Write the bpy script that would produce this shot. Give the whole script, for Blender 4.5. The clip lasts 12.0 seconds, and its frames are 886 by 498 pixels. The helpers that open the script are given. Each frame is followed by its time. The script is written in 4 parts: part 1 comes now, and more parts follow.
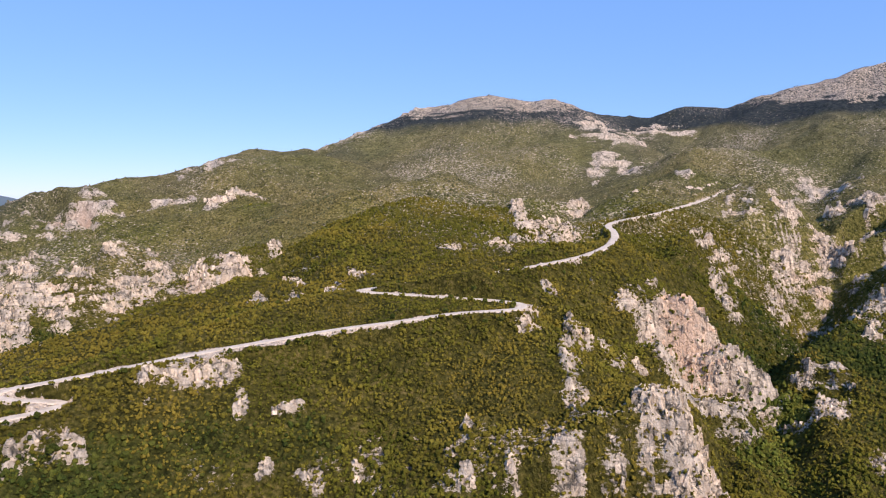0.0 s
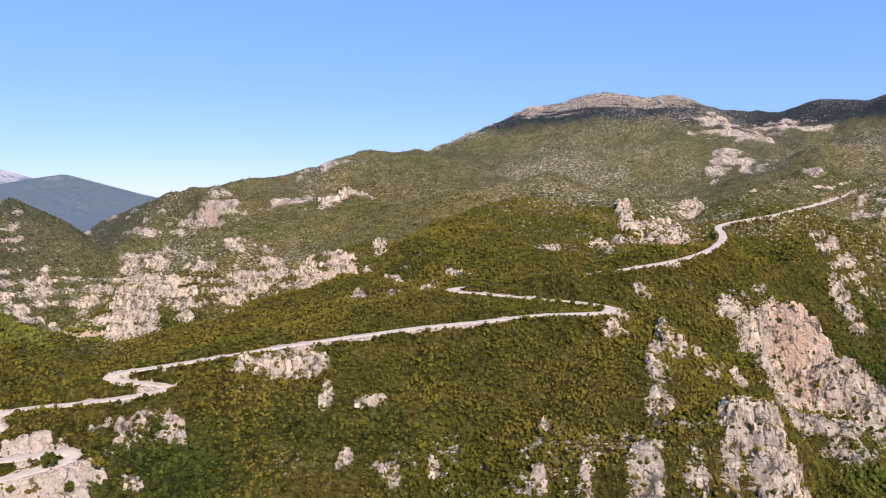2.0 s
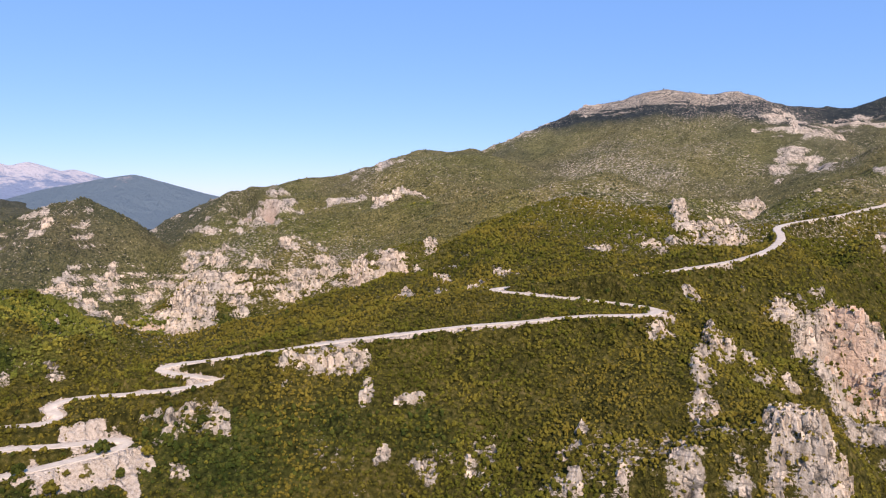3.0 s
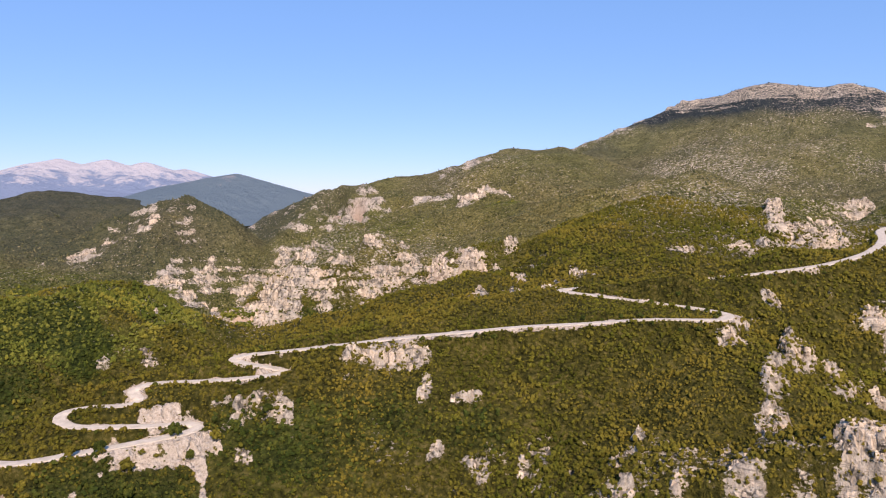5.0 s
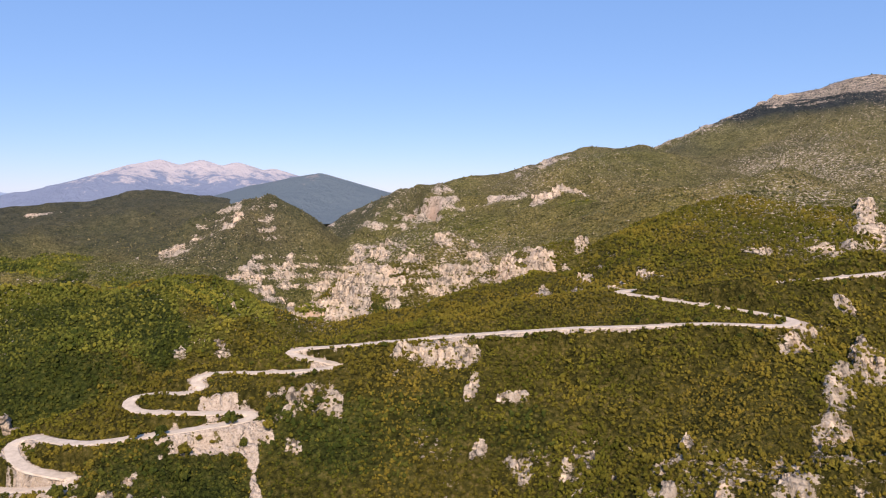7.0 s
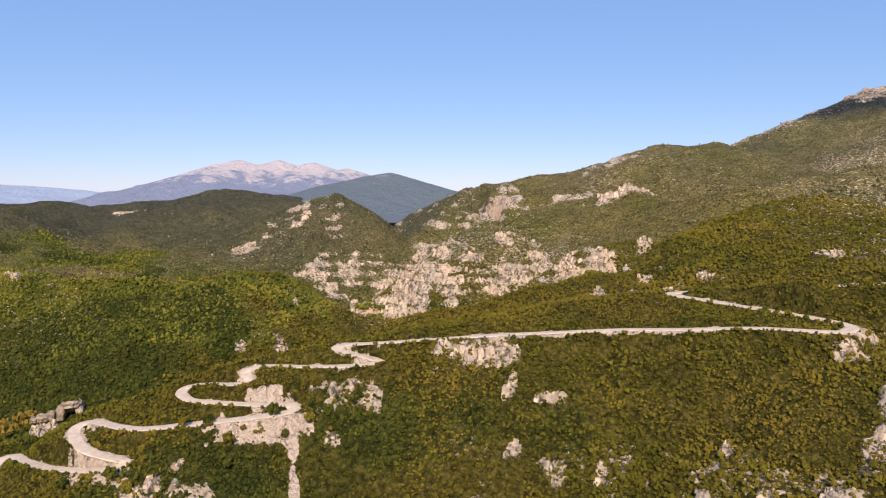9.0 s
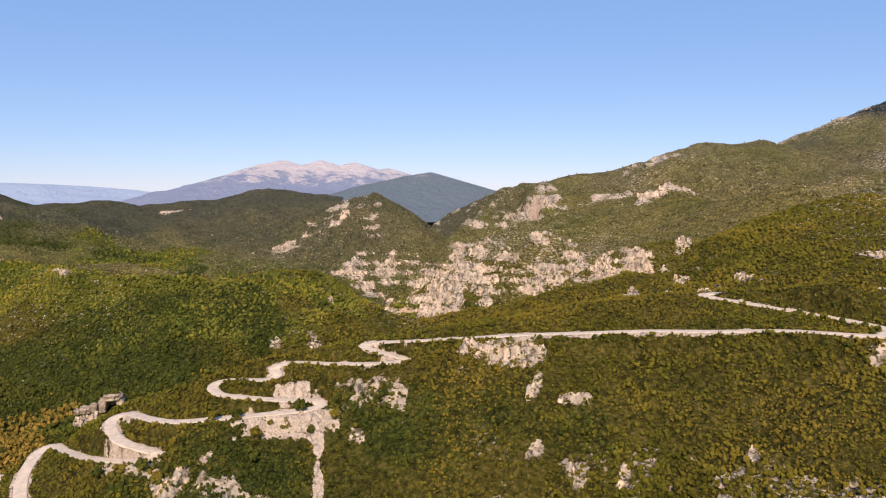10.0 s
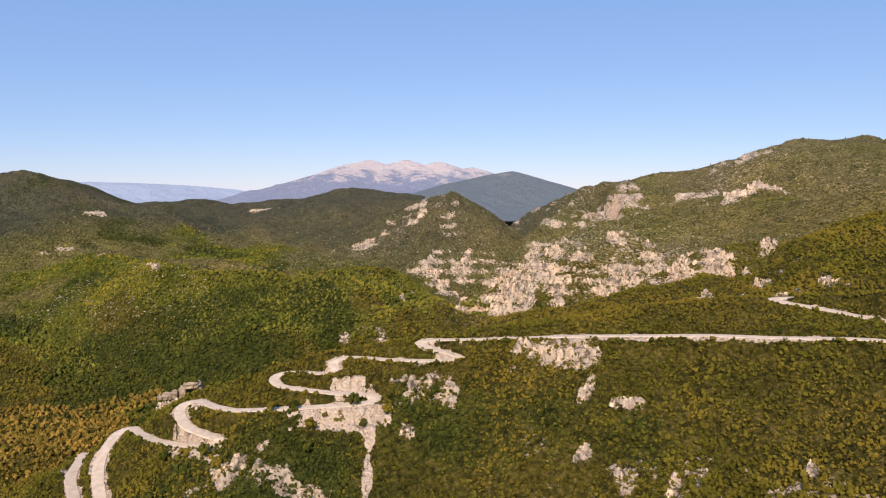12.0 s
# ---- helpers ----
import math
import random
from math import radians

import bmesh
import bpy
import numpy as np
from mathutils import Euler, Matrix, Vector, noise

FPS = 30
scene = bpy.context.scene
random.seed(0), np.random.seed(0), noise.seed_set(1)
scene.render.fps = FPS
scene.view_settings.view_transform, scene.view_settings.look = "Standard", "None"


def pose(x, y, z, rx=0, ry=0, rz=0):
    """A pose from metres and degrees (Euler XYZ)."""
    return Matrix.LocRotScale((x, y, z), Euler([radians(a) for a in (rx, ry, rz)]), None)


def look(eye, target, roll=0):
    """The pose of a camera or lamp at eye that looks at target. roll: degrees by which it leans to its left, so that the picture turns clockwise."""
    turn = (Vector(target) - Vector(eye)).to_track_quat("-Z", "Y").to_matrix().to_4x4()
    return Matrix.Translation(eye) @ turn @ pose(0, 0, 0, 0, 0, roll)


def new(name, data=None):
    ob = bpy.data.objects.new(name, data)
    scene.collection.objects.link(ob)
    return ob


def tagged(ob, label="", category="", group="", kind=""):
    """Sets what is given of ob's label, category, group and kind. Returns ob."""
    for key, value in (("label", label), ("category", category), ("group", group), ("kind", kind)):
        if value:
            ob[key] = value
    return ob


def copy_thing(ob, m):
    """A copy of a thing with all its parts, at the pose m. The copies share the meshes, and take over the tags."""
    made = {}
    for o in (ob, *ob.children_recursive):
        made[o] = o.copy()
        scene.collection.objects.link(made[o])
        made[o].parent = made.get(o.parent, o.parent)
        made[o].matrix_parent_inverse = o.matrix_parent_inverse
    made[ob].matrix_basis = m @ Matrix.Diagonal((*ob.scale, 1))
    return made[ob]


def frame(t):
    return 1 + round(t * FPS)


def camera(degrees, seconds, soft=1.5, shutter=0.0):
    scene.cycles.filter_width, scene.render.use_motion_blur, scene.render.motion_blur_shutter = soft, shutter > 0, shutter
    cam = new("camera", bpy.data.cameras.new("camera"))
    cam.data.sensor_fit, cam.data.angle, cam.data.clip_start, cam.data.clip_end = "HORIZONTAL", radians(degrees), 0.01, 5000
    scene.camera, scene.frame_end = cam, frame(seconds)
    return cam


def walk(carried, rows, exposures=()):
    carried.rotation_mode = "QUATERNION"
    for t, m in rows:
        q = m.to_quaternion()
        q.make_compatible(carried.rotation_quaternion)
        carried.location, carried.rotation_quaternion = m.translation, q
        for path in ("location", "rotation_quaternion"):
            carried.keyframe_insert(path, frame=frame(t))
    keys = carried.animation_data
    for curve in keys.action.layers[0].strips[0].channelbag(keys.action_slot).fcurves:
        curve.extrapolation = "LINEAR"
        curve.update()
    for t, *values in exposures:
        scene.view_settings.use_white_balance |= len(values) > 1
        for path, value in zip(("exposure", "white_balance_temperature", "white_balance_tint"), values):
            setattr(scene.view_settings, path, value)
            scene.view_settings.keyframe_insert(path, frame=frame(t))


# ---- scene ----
EYE = 240.0  # height of the first eye over the lowest valley floors
cam = camera(65.28, 12.0, soft=1.2)
ROWS = [  # seconds, x, y, z against the first eye, yaw, pitch, roll
    (0.0, 0.00, 0.00, 0.00, 0.00, -4.59, 0.08),
    (0.5, 3.75, -0.08, 0.22, 2.43, -4.62, 0.09),
    (1.0, 7.54, -0.20, 0.42, 4.88, -4.62, 0.09),
    (1.5, 11.32, -0.28, 0.58, 7.34, -4.63, 0.09),
    (2.0, 15.15, -0.27, 0.67, 9.78, -4.65, 0.08),
    (2.5, 19.01, -0.01, 0.70, 12.22, -4.67, 0.08),
    (3.0, 22.79, 0.58, 0.73, 14.64, -4.69, 0.06),
    (5.0, 38.05, 4.43, 1.01, 22.68, -4.81, -0.04),
    (5.5, 41.73, 5.62, 1.06, 24.67, -4.83, -0.04),
    (6.0, 45.37, 7.03, 1.12, 26.45, -4.87, -0.06),
    (6.5, 48.97, 8.58, 1.14, 28.16, -4.89, -0.06),
    (7.0, 52.50, 10.33, 1.11, 29.77, -4.90, -0.04),
    (9.0, 65.87, 17.95, 0.90, 36.03, -4.96, -0.00),
    (9.5, 69.10, 20.00, 0.79, 37.78, -4.97, 0.03),
    (10.0, 72.26, 22.26, 0.73, 39.60, -4.99, 0.06),
    (10.5, 75.31, 24.66, 0.70, 41.48, -5.01, 0.10),
    (11.0, 78.26, 27.19, 0.69, 43.34, -5.02, 0.10),
    (11.5, 81.12, 29.81, 0.65, 45.15, -5.05, 0.11),
    (12.0, 83.94, 32.46, 0.60, 46.95, -5.06, 0.11),
]
walk(cam, [(t, pose(x, y, EYE + z, 90 + pitch, roll, yaw)) for t, x, y, z, yaw, pitch, roll in ROWS],
     exposures=[(0.0, 0.10, 6250, 20.0), (5.0, 0.02, 6550, 20.0), (12.0, -0.04, 7350, 20.0)])

# ---- light ----
SUN_FROM = (0.58, -0.80, 0.80)  # towards the sun
world = bpy.data.worlds.new("sky")
scene.world = world
world.use_nodes = True
wn = world.node_tree
sky = wn.nodes.new("ShaderNodeTexSky")
sky.sky_type, sky.sun_disc = "NISHITA", False
sky.sun_elevation = math.asin(Vector(SUN_FROM).normalized().z)
sky.sun_rotation = math.atan2(SUN_FROM[0], SUN_FROM[1])
sky.altitude, sky.air_density, sky.dust_density, sky.ozone_density = 1000, 1.0, 0.0, 3.0
air = wn.nodes.new("ShaderNodeMix")  # a little even haze over the whole clear sky
air.data_type = "RGBA"
air.inputs["Factor"].default_value = 0.5
air.inputs["B"].default_value = (2.0, 4.7, 10.2, 1)
wn.links.new(sky.outputs[0], air.inputs["A"])
wn.links.new(air.outputs["Result"], wn.nodes["Background"].inputs[0])
wn.nodes["Background"].inputs[1].default_value = 0.115
lamp = bpy.data.lights.new("sun", "SUN")
lamp.energy, lamp.angle, lamp.color = 5.7, radians(0.5), (1.0, 0.89, 0.73)
sun = new("sun", lamp)
sun.matrix_world = look((0, -300, 900), Vector((0, -300, 900)) - Vector(SUN_FROM))

# ---- materials ----
def material(name):
    m = bpy.data.materials.new(name)
    m.use_nodes = True
    t = m.node_tree
    return m, t, t.nodes["Principled BSDF"]


def noise_node(t, scale, detail=4.0, rough=0.6, vec=None, stretch=None, distortion=0.0):
    n = t.nodes.new("ShaderNodeTexNoise")
    n.inputs["Scale"].default_value, n.inputs["Detail"].default_value = scale, detail
    n.inputs["Roughness"].default_value, n.inputs["Distortion"].default_value = rough, distortion
    if vec is None:
        vec = t.nodes.new("ShaderNodeNewGeometry").outputs["Position"]
    if stretch:
        mp = t.nodes.new("ShaderNodeMapping")
        mp.inputs["Scale"].default_value = stretch
        t.links.new(vec, mp.inputs["Vector"])
        vec = mp.outputs[0]
    t.links.new(vec, n.inputs["Vector"])
    return n.outputs["Fac"]


def ramp(t, fac, stops):
    r = t.nodes.new("ShaderNodeValToRGB")
    e = r.color_ramp.elements
    while len(e) < len(stops):
        e.new(0.5)
    for k, (at, col) in zip(e, stops):
        k.position, k.color = at, (*col, 1)
    t.links.new(fac, r.inputs[0])
    return r.outputs[0]


def mix(t, fac, a, b, mode="MIX"):
    m = t.nodes.new("ShaderNodeMix")
    m.data_type, m.blend_type = "RGBA", mode
    for sock, v in ((m.inputs["Factor"], fac), (m.inputs["A"], a), (m.inputs["B"], b)):
        if isinstance(v, (int, float)):
            sock.default_value = v
        elif isinstance(v, tuple):
            sock.default_value = (*v, 1)
        else:
            t.links.new(v, sock)
    return m.outputs["Result"]


def calc(t, op, a, b=0.0, c=None):
    m = t.nodes.new("ShaderNodeMath")
    m.operation = op
    for sock, v in zip(m.inputs, (a, b, c)):
        if v is None:
            continue
        if isinstance(v, (int, float)):
            sock.default_value = v
        else:
            t.links.new(v, sock)
    return m.outputs[0]


def cells(t, scale):
    """Distance from the middle of rounded cells, as bushes crowd on a slope."""
    v = t.nodes.new("ShaderNodeTexVoronoi")
    v.inputs["Scale"].default_value = scale
    t.links.new(t.nodes.new("ShaderNodeNewGeometry").outputs["Position"], v.inputs["Vector"])
    return v.outputs["Distance"]


def attribute(t, name):
    a = t.nodes.new("ShaderNodeAttribute")
    a.attribute_name = name
    return a.outputs["Fac"]


def bump(t, bsdf, height, strength, distance):
    b = t.nodes.new("ShaderNodeBump")
    b.inputs["Strength"].default_value, b.inputs["Distance"].default_value = strength, distance
    t.links.new(height, b.inputs["Height"])
    t.links.new(b.outputs[0], bsdf.inputs["Normal"])


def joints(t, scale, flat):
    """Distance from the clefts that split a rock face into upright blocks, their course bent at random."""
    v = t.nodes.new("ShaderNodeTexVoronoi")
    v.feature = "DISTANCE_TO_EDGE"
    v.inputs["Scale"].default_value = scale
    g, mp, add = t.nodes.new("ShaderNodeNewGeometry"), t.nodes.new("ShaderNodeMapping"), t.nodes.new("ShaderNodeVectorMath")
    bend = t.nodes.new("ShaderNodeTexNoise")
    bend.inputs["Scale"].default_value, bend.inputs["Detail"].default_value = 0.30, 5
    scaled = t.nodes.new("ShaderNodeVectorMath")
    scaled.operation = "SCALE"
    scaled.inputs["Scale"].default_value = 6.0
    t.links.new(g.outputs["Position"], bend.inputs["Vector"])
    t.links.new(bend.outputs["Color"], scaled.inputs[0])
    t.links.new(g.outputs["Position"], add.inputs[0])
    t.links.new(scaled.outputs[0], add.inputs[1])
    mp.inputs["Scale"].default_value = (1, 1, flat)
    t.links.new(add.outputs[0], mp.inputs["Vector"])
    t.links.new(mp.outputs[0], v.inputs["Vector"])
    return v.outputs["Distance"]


def limestone(t):
    """Pale grey limestone: weathered patches, dark streaks running down it, clefts with shade put into the colour, thin
    bedding lines.
    """
    big = noise_node(t, 0.045, 4, 0.55)
    streak = noise_node(t, 0.30, 5, 0.65, stretch=(1, 1, 0.28))
    fine = noise_node(t, 1.1, 4, 0.7)
    bed = noise_node(t, 0.5, 3, 0.6, stretch=(0.12, 0.12, 1.6))
    col = ramp(t, streak, [(0.30, (0.22, 0.175, 0.13)), (0.42, (0.49, 0.39, 0.29)), (0.55, (0.74, 0.60, 0.46)), (0.78, (0.84, 0.70, 0.56))])
    col = mix(t, ramp(t, big, [(0.38, (0.55, 0.55, 0.55)), (0.56, (0, 0, 0))]), col, mix(t, 0.5, col, (0.22, 0.20, 0.175)))
    col = mix(t, ramp(t, bed, [(0.36, (0.6, 0.6, 0.6)), (0.43, (0, 0, 0))]), col, (0.20, 0.17, 0.14))
    # shade inside the clefts, put into the colour along the joints
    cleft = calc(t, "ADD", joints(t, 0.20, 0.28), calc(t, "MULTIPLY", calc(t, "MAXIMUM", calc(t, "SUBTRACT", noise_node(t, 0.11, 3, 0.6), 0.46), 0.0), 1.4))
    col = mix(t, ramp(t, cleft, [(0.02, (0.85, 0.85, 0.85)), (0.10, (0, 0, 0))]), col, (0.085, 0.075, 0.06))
    col = mix(t, calc(t, "MULTIPLY", fine, 0.14), col, (0.30, 0.27, 0.225))
    warm = ramp(t, big, [(0.58, (0, 0, 0)), (0.70, (1, 1, 1))])
    relief = calc(t, "ADD", streak, calc(t, "MULTIPLY", calc(t, "MINIMUM", cleft, 0.15), 3.0))
    return mix(t, calc(t, "MULTIPLY", warm, 0.30), col, (0.58, 0.42, 0.31)), relief, fine


def m_ground():
    m, t, b = material("hillside")
    rock, bare, dry = attribute(t, "rock"), attribute(t, "bare"), attribute(t, "dry")
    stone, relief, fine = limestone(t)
    stone = mix(t, attribute(t, "warm"), stone, mix(t, fine, (0.60, 0.37, 0.24), (0.72, 0.54, 0.40)))
    # cell edges go darker: shade between crowded bushes, put into the colour
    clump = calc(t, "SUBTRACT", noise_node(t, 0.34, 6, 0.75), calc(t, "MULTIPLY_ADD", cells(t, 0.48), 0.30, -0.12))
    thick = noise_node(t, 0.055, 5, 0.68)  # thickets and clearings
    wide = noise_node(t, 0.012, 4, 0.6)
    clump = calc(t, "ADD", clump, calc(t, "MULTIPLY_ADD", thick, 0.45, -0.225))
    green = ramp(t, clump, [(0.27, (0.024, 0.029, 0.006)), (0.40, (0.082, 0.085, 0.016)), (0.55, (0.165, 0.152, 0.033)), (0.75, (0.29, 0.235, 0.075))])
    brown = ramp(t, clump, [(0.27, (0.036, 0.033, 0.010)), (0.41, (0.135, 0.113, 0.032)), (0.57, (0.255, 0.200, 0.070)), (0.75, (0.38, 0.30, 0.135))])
    patch = calc(t, "ADD", dry, calc(t, "MULTIPLY_ADD", wide, 1.6, -0.85))
    soil = mix(t, ramp(t, patch, [(0.0, (0, 0, 0)), (0.8, (1, 1, 1))]), green, brown)
    # tone of the summit pines, also used as bluish haze painted on far slopes
    pines_haze = ramp(t, noise_node(t, 0.16, 5, 0.7), [(0.35, (0.020, 0.026, 0.030)), (0.55, (0.046, 0.054, 0.054)), (0.75, (0.11, 0.105, 0.085))])
    # distance haze put into the soil colour: paler and greyer
    hazed_soil = ramp(t, clump, [(0.27, (0.055, 0.055, 0.028)), (0.42, (0.125, 0.117, 0.058)), (0.58, (0.215, 0.188, 0.105)), (0.75, (0.33, 0.28, 0.175))])
    soil = mix(t, calc(t, "MULTIPLY", attribute(t, "pale"), 0.75), soil, hazed_soil)
    soil = mix(t, attribute(t, "cool"), soil, pines_haze)
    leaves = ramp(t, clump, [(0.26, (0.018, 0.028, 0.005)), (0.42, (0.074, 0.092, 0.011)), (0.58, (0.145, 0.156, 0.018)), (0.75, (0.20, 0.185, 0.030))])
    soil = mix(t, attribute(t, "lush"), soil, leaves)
    # brown undergrowth, with the shade under near bushes put into its colour
    undergrowth_shade = ramp(t, clump, [(0.3, (0.034, 0.032, 0.007)), (0.52, (0.092, 0.079, 0.017)), (0.72, (0.20, 0.15, 0.048))])
    soil = mix(t, attribute(t, "undergrowth_shade"), soil, undergrowth_shade)
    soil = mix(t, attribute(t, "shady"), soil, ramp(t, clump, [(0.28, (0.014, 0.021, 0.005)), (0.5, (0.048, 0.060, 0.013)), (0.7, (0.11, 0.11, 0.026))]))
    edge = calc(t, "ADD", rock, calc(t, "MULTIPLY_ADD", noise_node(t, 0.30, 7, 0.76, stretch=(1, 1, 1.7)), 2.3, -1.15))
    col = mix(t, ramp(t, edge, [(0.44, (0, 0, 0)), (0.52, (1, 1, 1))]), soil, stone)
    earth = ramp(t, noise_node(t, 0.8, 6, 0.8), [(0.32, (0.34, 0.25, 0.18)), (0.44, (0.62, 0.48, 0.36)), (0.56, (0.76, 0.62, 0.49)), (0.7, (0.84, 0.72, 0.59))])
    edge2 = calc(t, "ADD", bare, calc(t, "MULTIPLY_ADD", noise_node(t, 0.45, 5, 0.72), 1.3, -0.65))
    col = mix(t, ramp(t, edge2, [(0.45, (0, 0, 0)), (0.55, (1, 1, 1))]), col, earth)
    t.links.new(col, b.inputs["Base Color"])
    b.inputs["Roughness"].default_value = 0.95
    b.inputs["Specular IOR Level"].default_value = 0.05
    bump(t, b, calc(t, "ADD", clump, relief), 1.0, 3.0)
    return m


def m_scrub(name, stops, tint):
    m, t, b = material(name)
    g = t.nodes.new("ShaderNodeNewGeometry")
    col = ramp(t, g.outputs["Random Per Island"], stops)
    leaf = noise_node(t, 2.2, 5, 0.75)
    # shaded gaps and brighter leaf tips put into the colour by noise
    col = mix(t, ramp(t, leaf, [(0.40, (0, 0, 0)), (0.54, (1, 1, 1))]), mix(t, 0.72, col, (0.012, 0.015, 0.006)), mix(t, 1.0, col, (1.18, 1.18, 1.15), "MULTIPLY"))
    wide = noise_node(t, 0.016, 4, 0.6)
    col = mix(t, ramp(t, wide, [(0.42, (0, 0, 0)), (0.62, (0.65, 0.65, 0.65))]), col, mix(t, 0.5, col, tint))
    patch = ramp(t, noise_node(t, 0.035, 4, 0.65), [(0.36, (0.60, 0.66, 0.62)), (0.5, (0.95, 0.96, 0.95)), (0.64, (1.22, 1.16, 1.12))])
    col = mix(t, 1.0, col, patch, "MULTIPLY")
    t.links.new(col, b.inputs["Base Color"])
    b.inputs["Roughness"].default_value = 0.8
    b.inputs["Specular IOR Level"].default_value = 0.06
    bump(t, b, leaf, 0.9, 0.4)
    return m


def m_road():
    m, t, b = material("dusty_road")
    col = ramp(t, noise_node(t, 0.35, 5, 0.65), [(0.3, (0.42, 0.335, 0.25)), (0.55, (0.60, 0.495, 0.385)), (0.75, (0.70, 0.585, 0.46))])
    t.links.new(mix(t, calc(t, "MULTIPLY", noise_node(t, 6, 3, 0.7), 0.35), col, (0.40, 0.33, 0.26)), b.inputs["Base Color"])
    b.inputs["Roughness"].default_value = 0.9
    return m


def m_rock(name, fresh, lichen=0.0):
    m, t, b = material(name)
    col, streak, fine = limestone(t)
    if fresh:
        col = mix(t, ramp(t, noise_node(t, 0.09, 3, 0.5), [(0.35, (0, 0, 0)), (0.55, (fresh, fresh, fresh))]), col, (0.70, 0.47, 0.325))
    if lichen:
        col = mix(t, lichen, col, (0.14, 0.125, 0.105))
    one = t.nodes.new("ShaderNodeObjectInfo").outputs["Random"]
    many = t.nodes.new("ShaderNodeNewGeometry").outputs["Random Per Island"]
    shade = ramp(t, calc(t, "FRACT", calc(t, "ADD", one, many)), [(0.0, (0.70, 0.67, 0.64)), (0.30, (0.95, 0.92, 0.89)), (1.0, (1.08, 1.04, 1.0))])
    t.links.new(mix(t, 1.0, col, shade, "MULTIPLY"), b.inputs["Base Color"])
    b.inputs["Roughness"].default_value = 0.92
    b.inputs["Specular IOR Level"].default_value = 0.12
    bump(t, b, calc(t, "ADD", streak, calc(t, "MULTIPLY", fine, 0.5)), 0.9, 1.2)
    return m


def m_distance(name, low, high, haze_glow, split, scale):
    """Mountains far off; the haze of miles of bright air is put into colour and emission."""
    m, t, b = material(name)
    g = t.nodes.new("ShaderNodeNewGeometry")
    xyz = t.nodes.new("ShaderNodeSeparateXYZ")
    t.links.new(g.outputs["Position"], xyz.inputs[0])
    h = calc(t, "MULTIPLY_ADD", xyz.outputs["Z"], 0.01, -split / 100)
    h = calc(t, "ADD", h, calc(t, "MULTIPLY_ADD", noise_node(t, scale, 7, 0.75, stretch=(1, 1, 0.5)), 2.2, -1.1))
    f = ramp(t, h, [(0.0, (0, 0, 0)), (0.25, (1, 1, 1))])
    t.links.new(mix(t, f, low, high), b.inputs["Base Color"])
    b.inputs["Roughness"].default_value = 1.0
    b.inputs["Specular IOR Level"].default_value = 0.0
    b.inputs["Emission Color"].default_value = (*haze_glow, 1)
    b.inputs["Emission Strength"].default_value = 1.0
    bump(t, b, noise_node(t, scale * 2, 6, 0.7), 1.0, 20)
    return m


GROUND, ROAD, ROCK, WARM_ROCK = m_ground(), m_road(), m_rock("limestone", 0), m_rock("stained_limestone", 0.8)
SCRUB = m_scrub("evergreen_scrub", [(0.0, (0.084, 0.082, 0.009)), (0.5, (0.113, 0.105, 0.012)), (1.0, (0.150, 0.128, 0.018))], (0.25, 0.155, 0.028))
# the same scrub far off, with haze put into its colour
HAZED_SCRUB = m_scrub("hazed_scrub", [(0.0, (0.070, 0.074, 0.030)), (0.4, (0.115, 0.113, 0.050)), (0.8, (0.165, 0.150, 0.076)), (1.0, (0.24, 0.200, 0.115))], (0.28, 0.215, 0.11))
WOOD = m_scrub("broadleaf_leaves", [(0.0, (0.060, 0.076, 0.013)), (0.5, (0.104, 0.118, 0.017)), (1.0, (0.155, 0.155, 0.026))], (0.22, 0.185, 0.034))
# yellower leaves for spur crests, with sunlight put into the colour
SUNNY = m_scrub("yellow_lit_leaves", [(0.0, (0.110, 0.112, 0.016)), (0.5, (0.165, 0.158, 0.022)), (1.0, (0.230, 0.200, 0.032))], (0.30, 0.22, 0.035))
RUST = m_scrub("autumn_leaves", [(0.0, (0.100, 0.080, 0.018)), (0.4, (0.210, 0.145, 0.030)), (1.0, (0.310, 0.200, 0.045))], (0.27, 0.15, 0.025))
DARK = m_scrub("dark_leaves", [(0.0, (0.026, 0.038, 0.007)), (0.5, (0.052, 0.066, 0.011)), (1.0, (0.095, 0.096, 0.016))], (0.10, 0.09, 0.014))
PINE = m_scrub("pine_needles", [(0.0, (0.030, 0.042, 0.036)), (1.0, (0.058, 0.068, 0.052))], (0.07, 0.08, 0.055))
DARK_ROCK = m_rock("weathered_rock", 0.0, 0.42)
BARK = material("grey_bark")[0]
BARK.node_tree.nodes["Principled BSDF"].inputs["Base Color"].default_value = (0.13, 0.10, 0.07, 1)
# ---- the lie of the land ----
# every landform: its crest (x, y, height against the camera's first eye), then the fall to its right and left:
# steepness at the crest, steepness far out, and the reach over which the one passes into the other
LANDFORMS, STREAMS = {}, {}


def ridge(name, crest, right, left):
    LANDFORMS[name] = (crest, right, left)


ridge("road_spur", [(-345, 60, -193), (-275, 136, -127), (-238, 178, -98), (-203, 218, -83), (-165, 262, -74), (-90, 320, -54), (-40, 362, -49), (15, 376, -45), (61, 402, -31), (105, 480, -32), (140, 560, -34), (195, 640, -9), (265, 705, -2), (330, 770, 9)],
      (0.31, 1.04, 60), (0.80, 0.52, 60))
ridge("rock_shoulder", [(18, 352, -42), (45, 322, -63), (68, 295, -85), (84, 262, -76), (90, 235, -106)],
      (0.16, 0.56, 40), (0.88, 0.91, 40))
ridge("bend_shoulder", [(-190, 228, -92), (-188, 195, -93), (-196, 162, -109), (-212, 132, -127), (-228, 100, -137)],
      (0.14, 0.75, 40), (0.44, 0.69, 40))
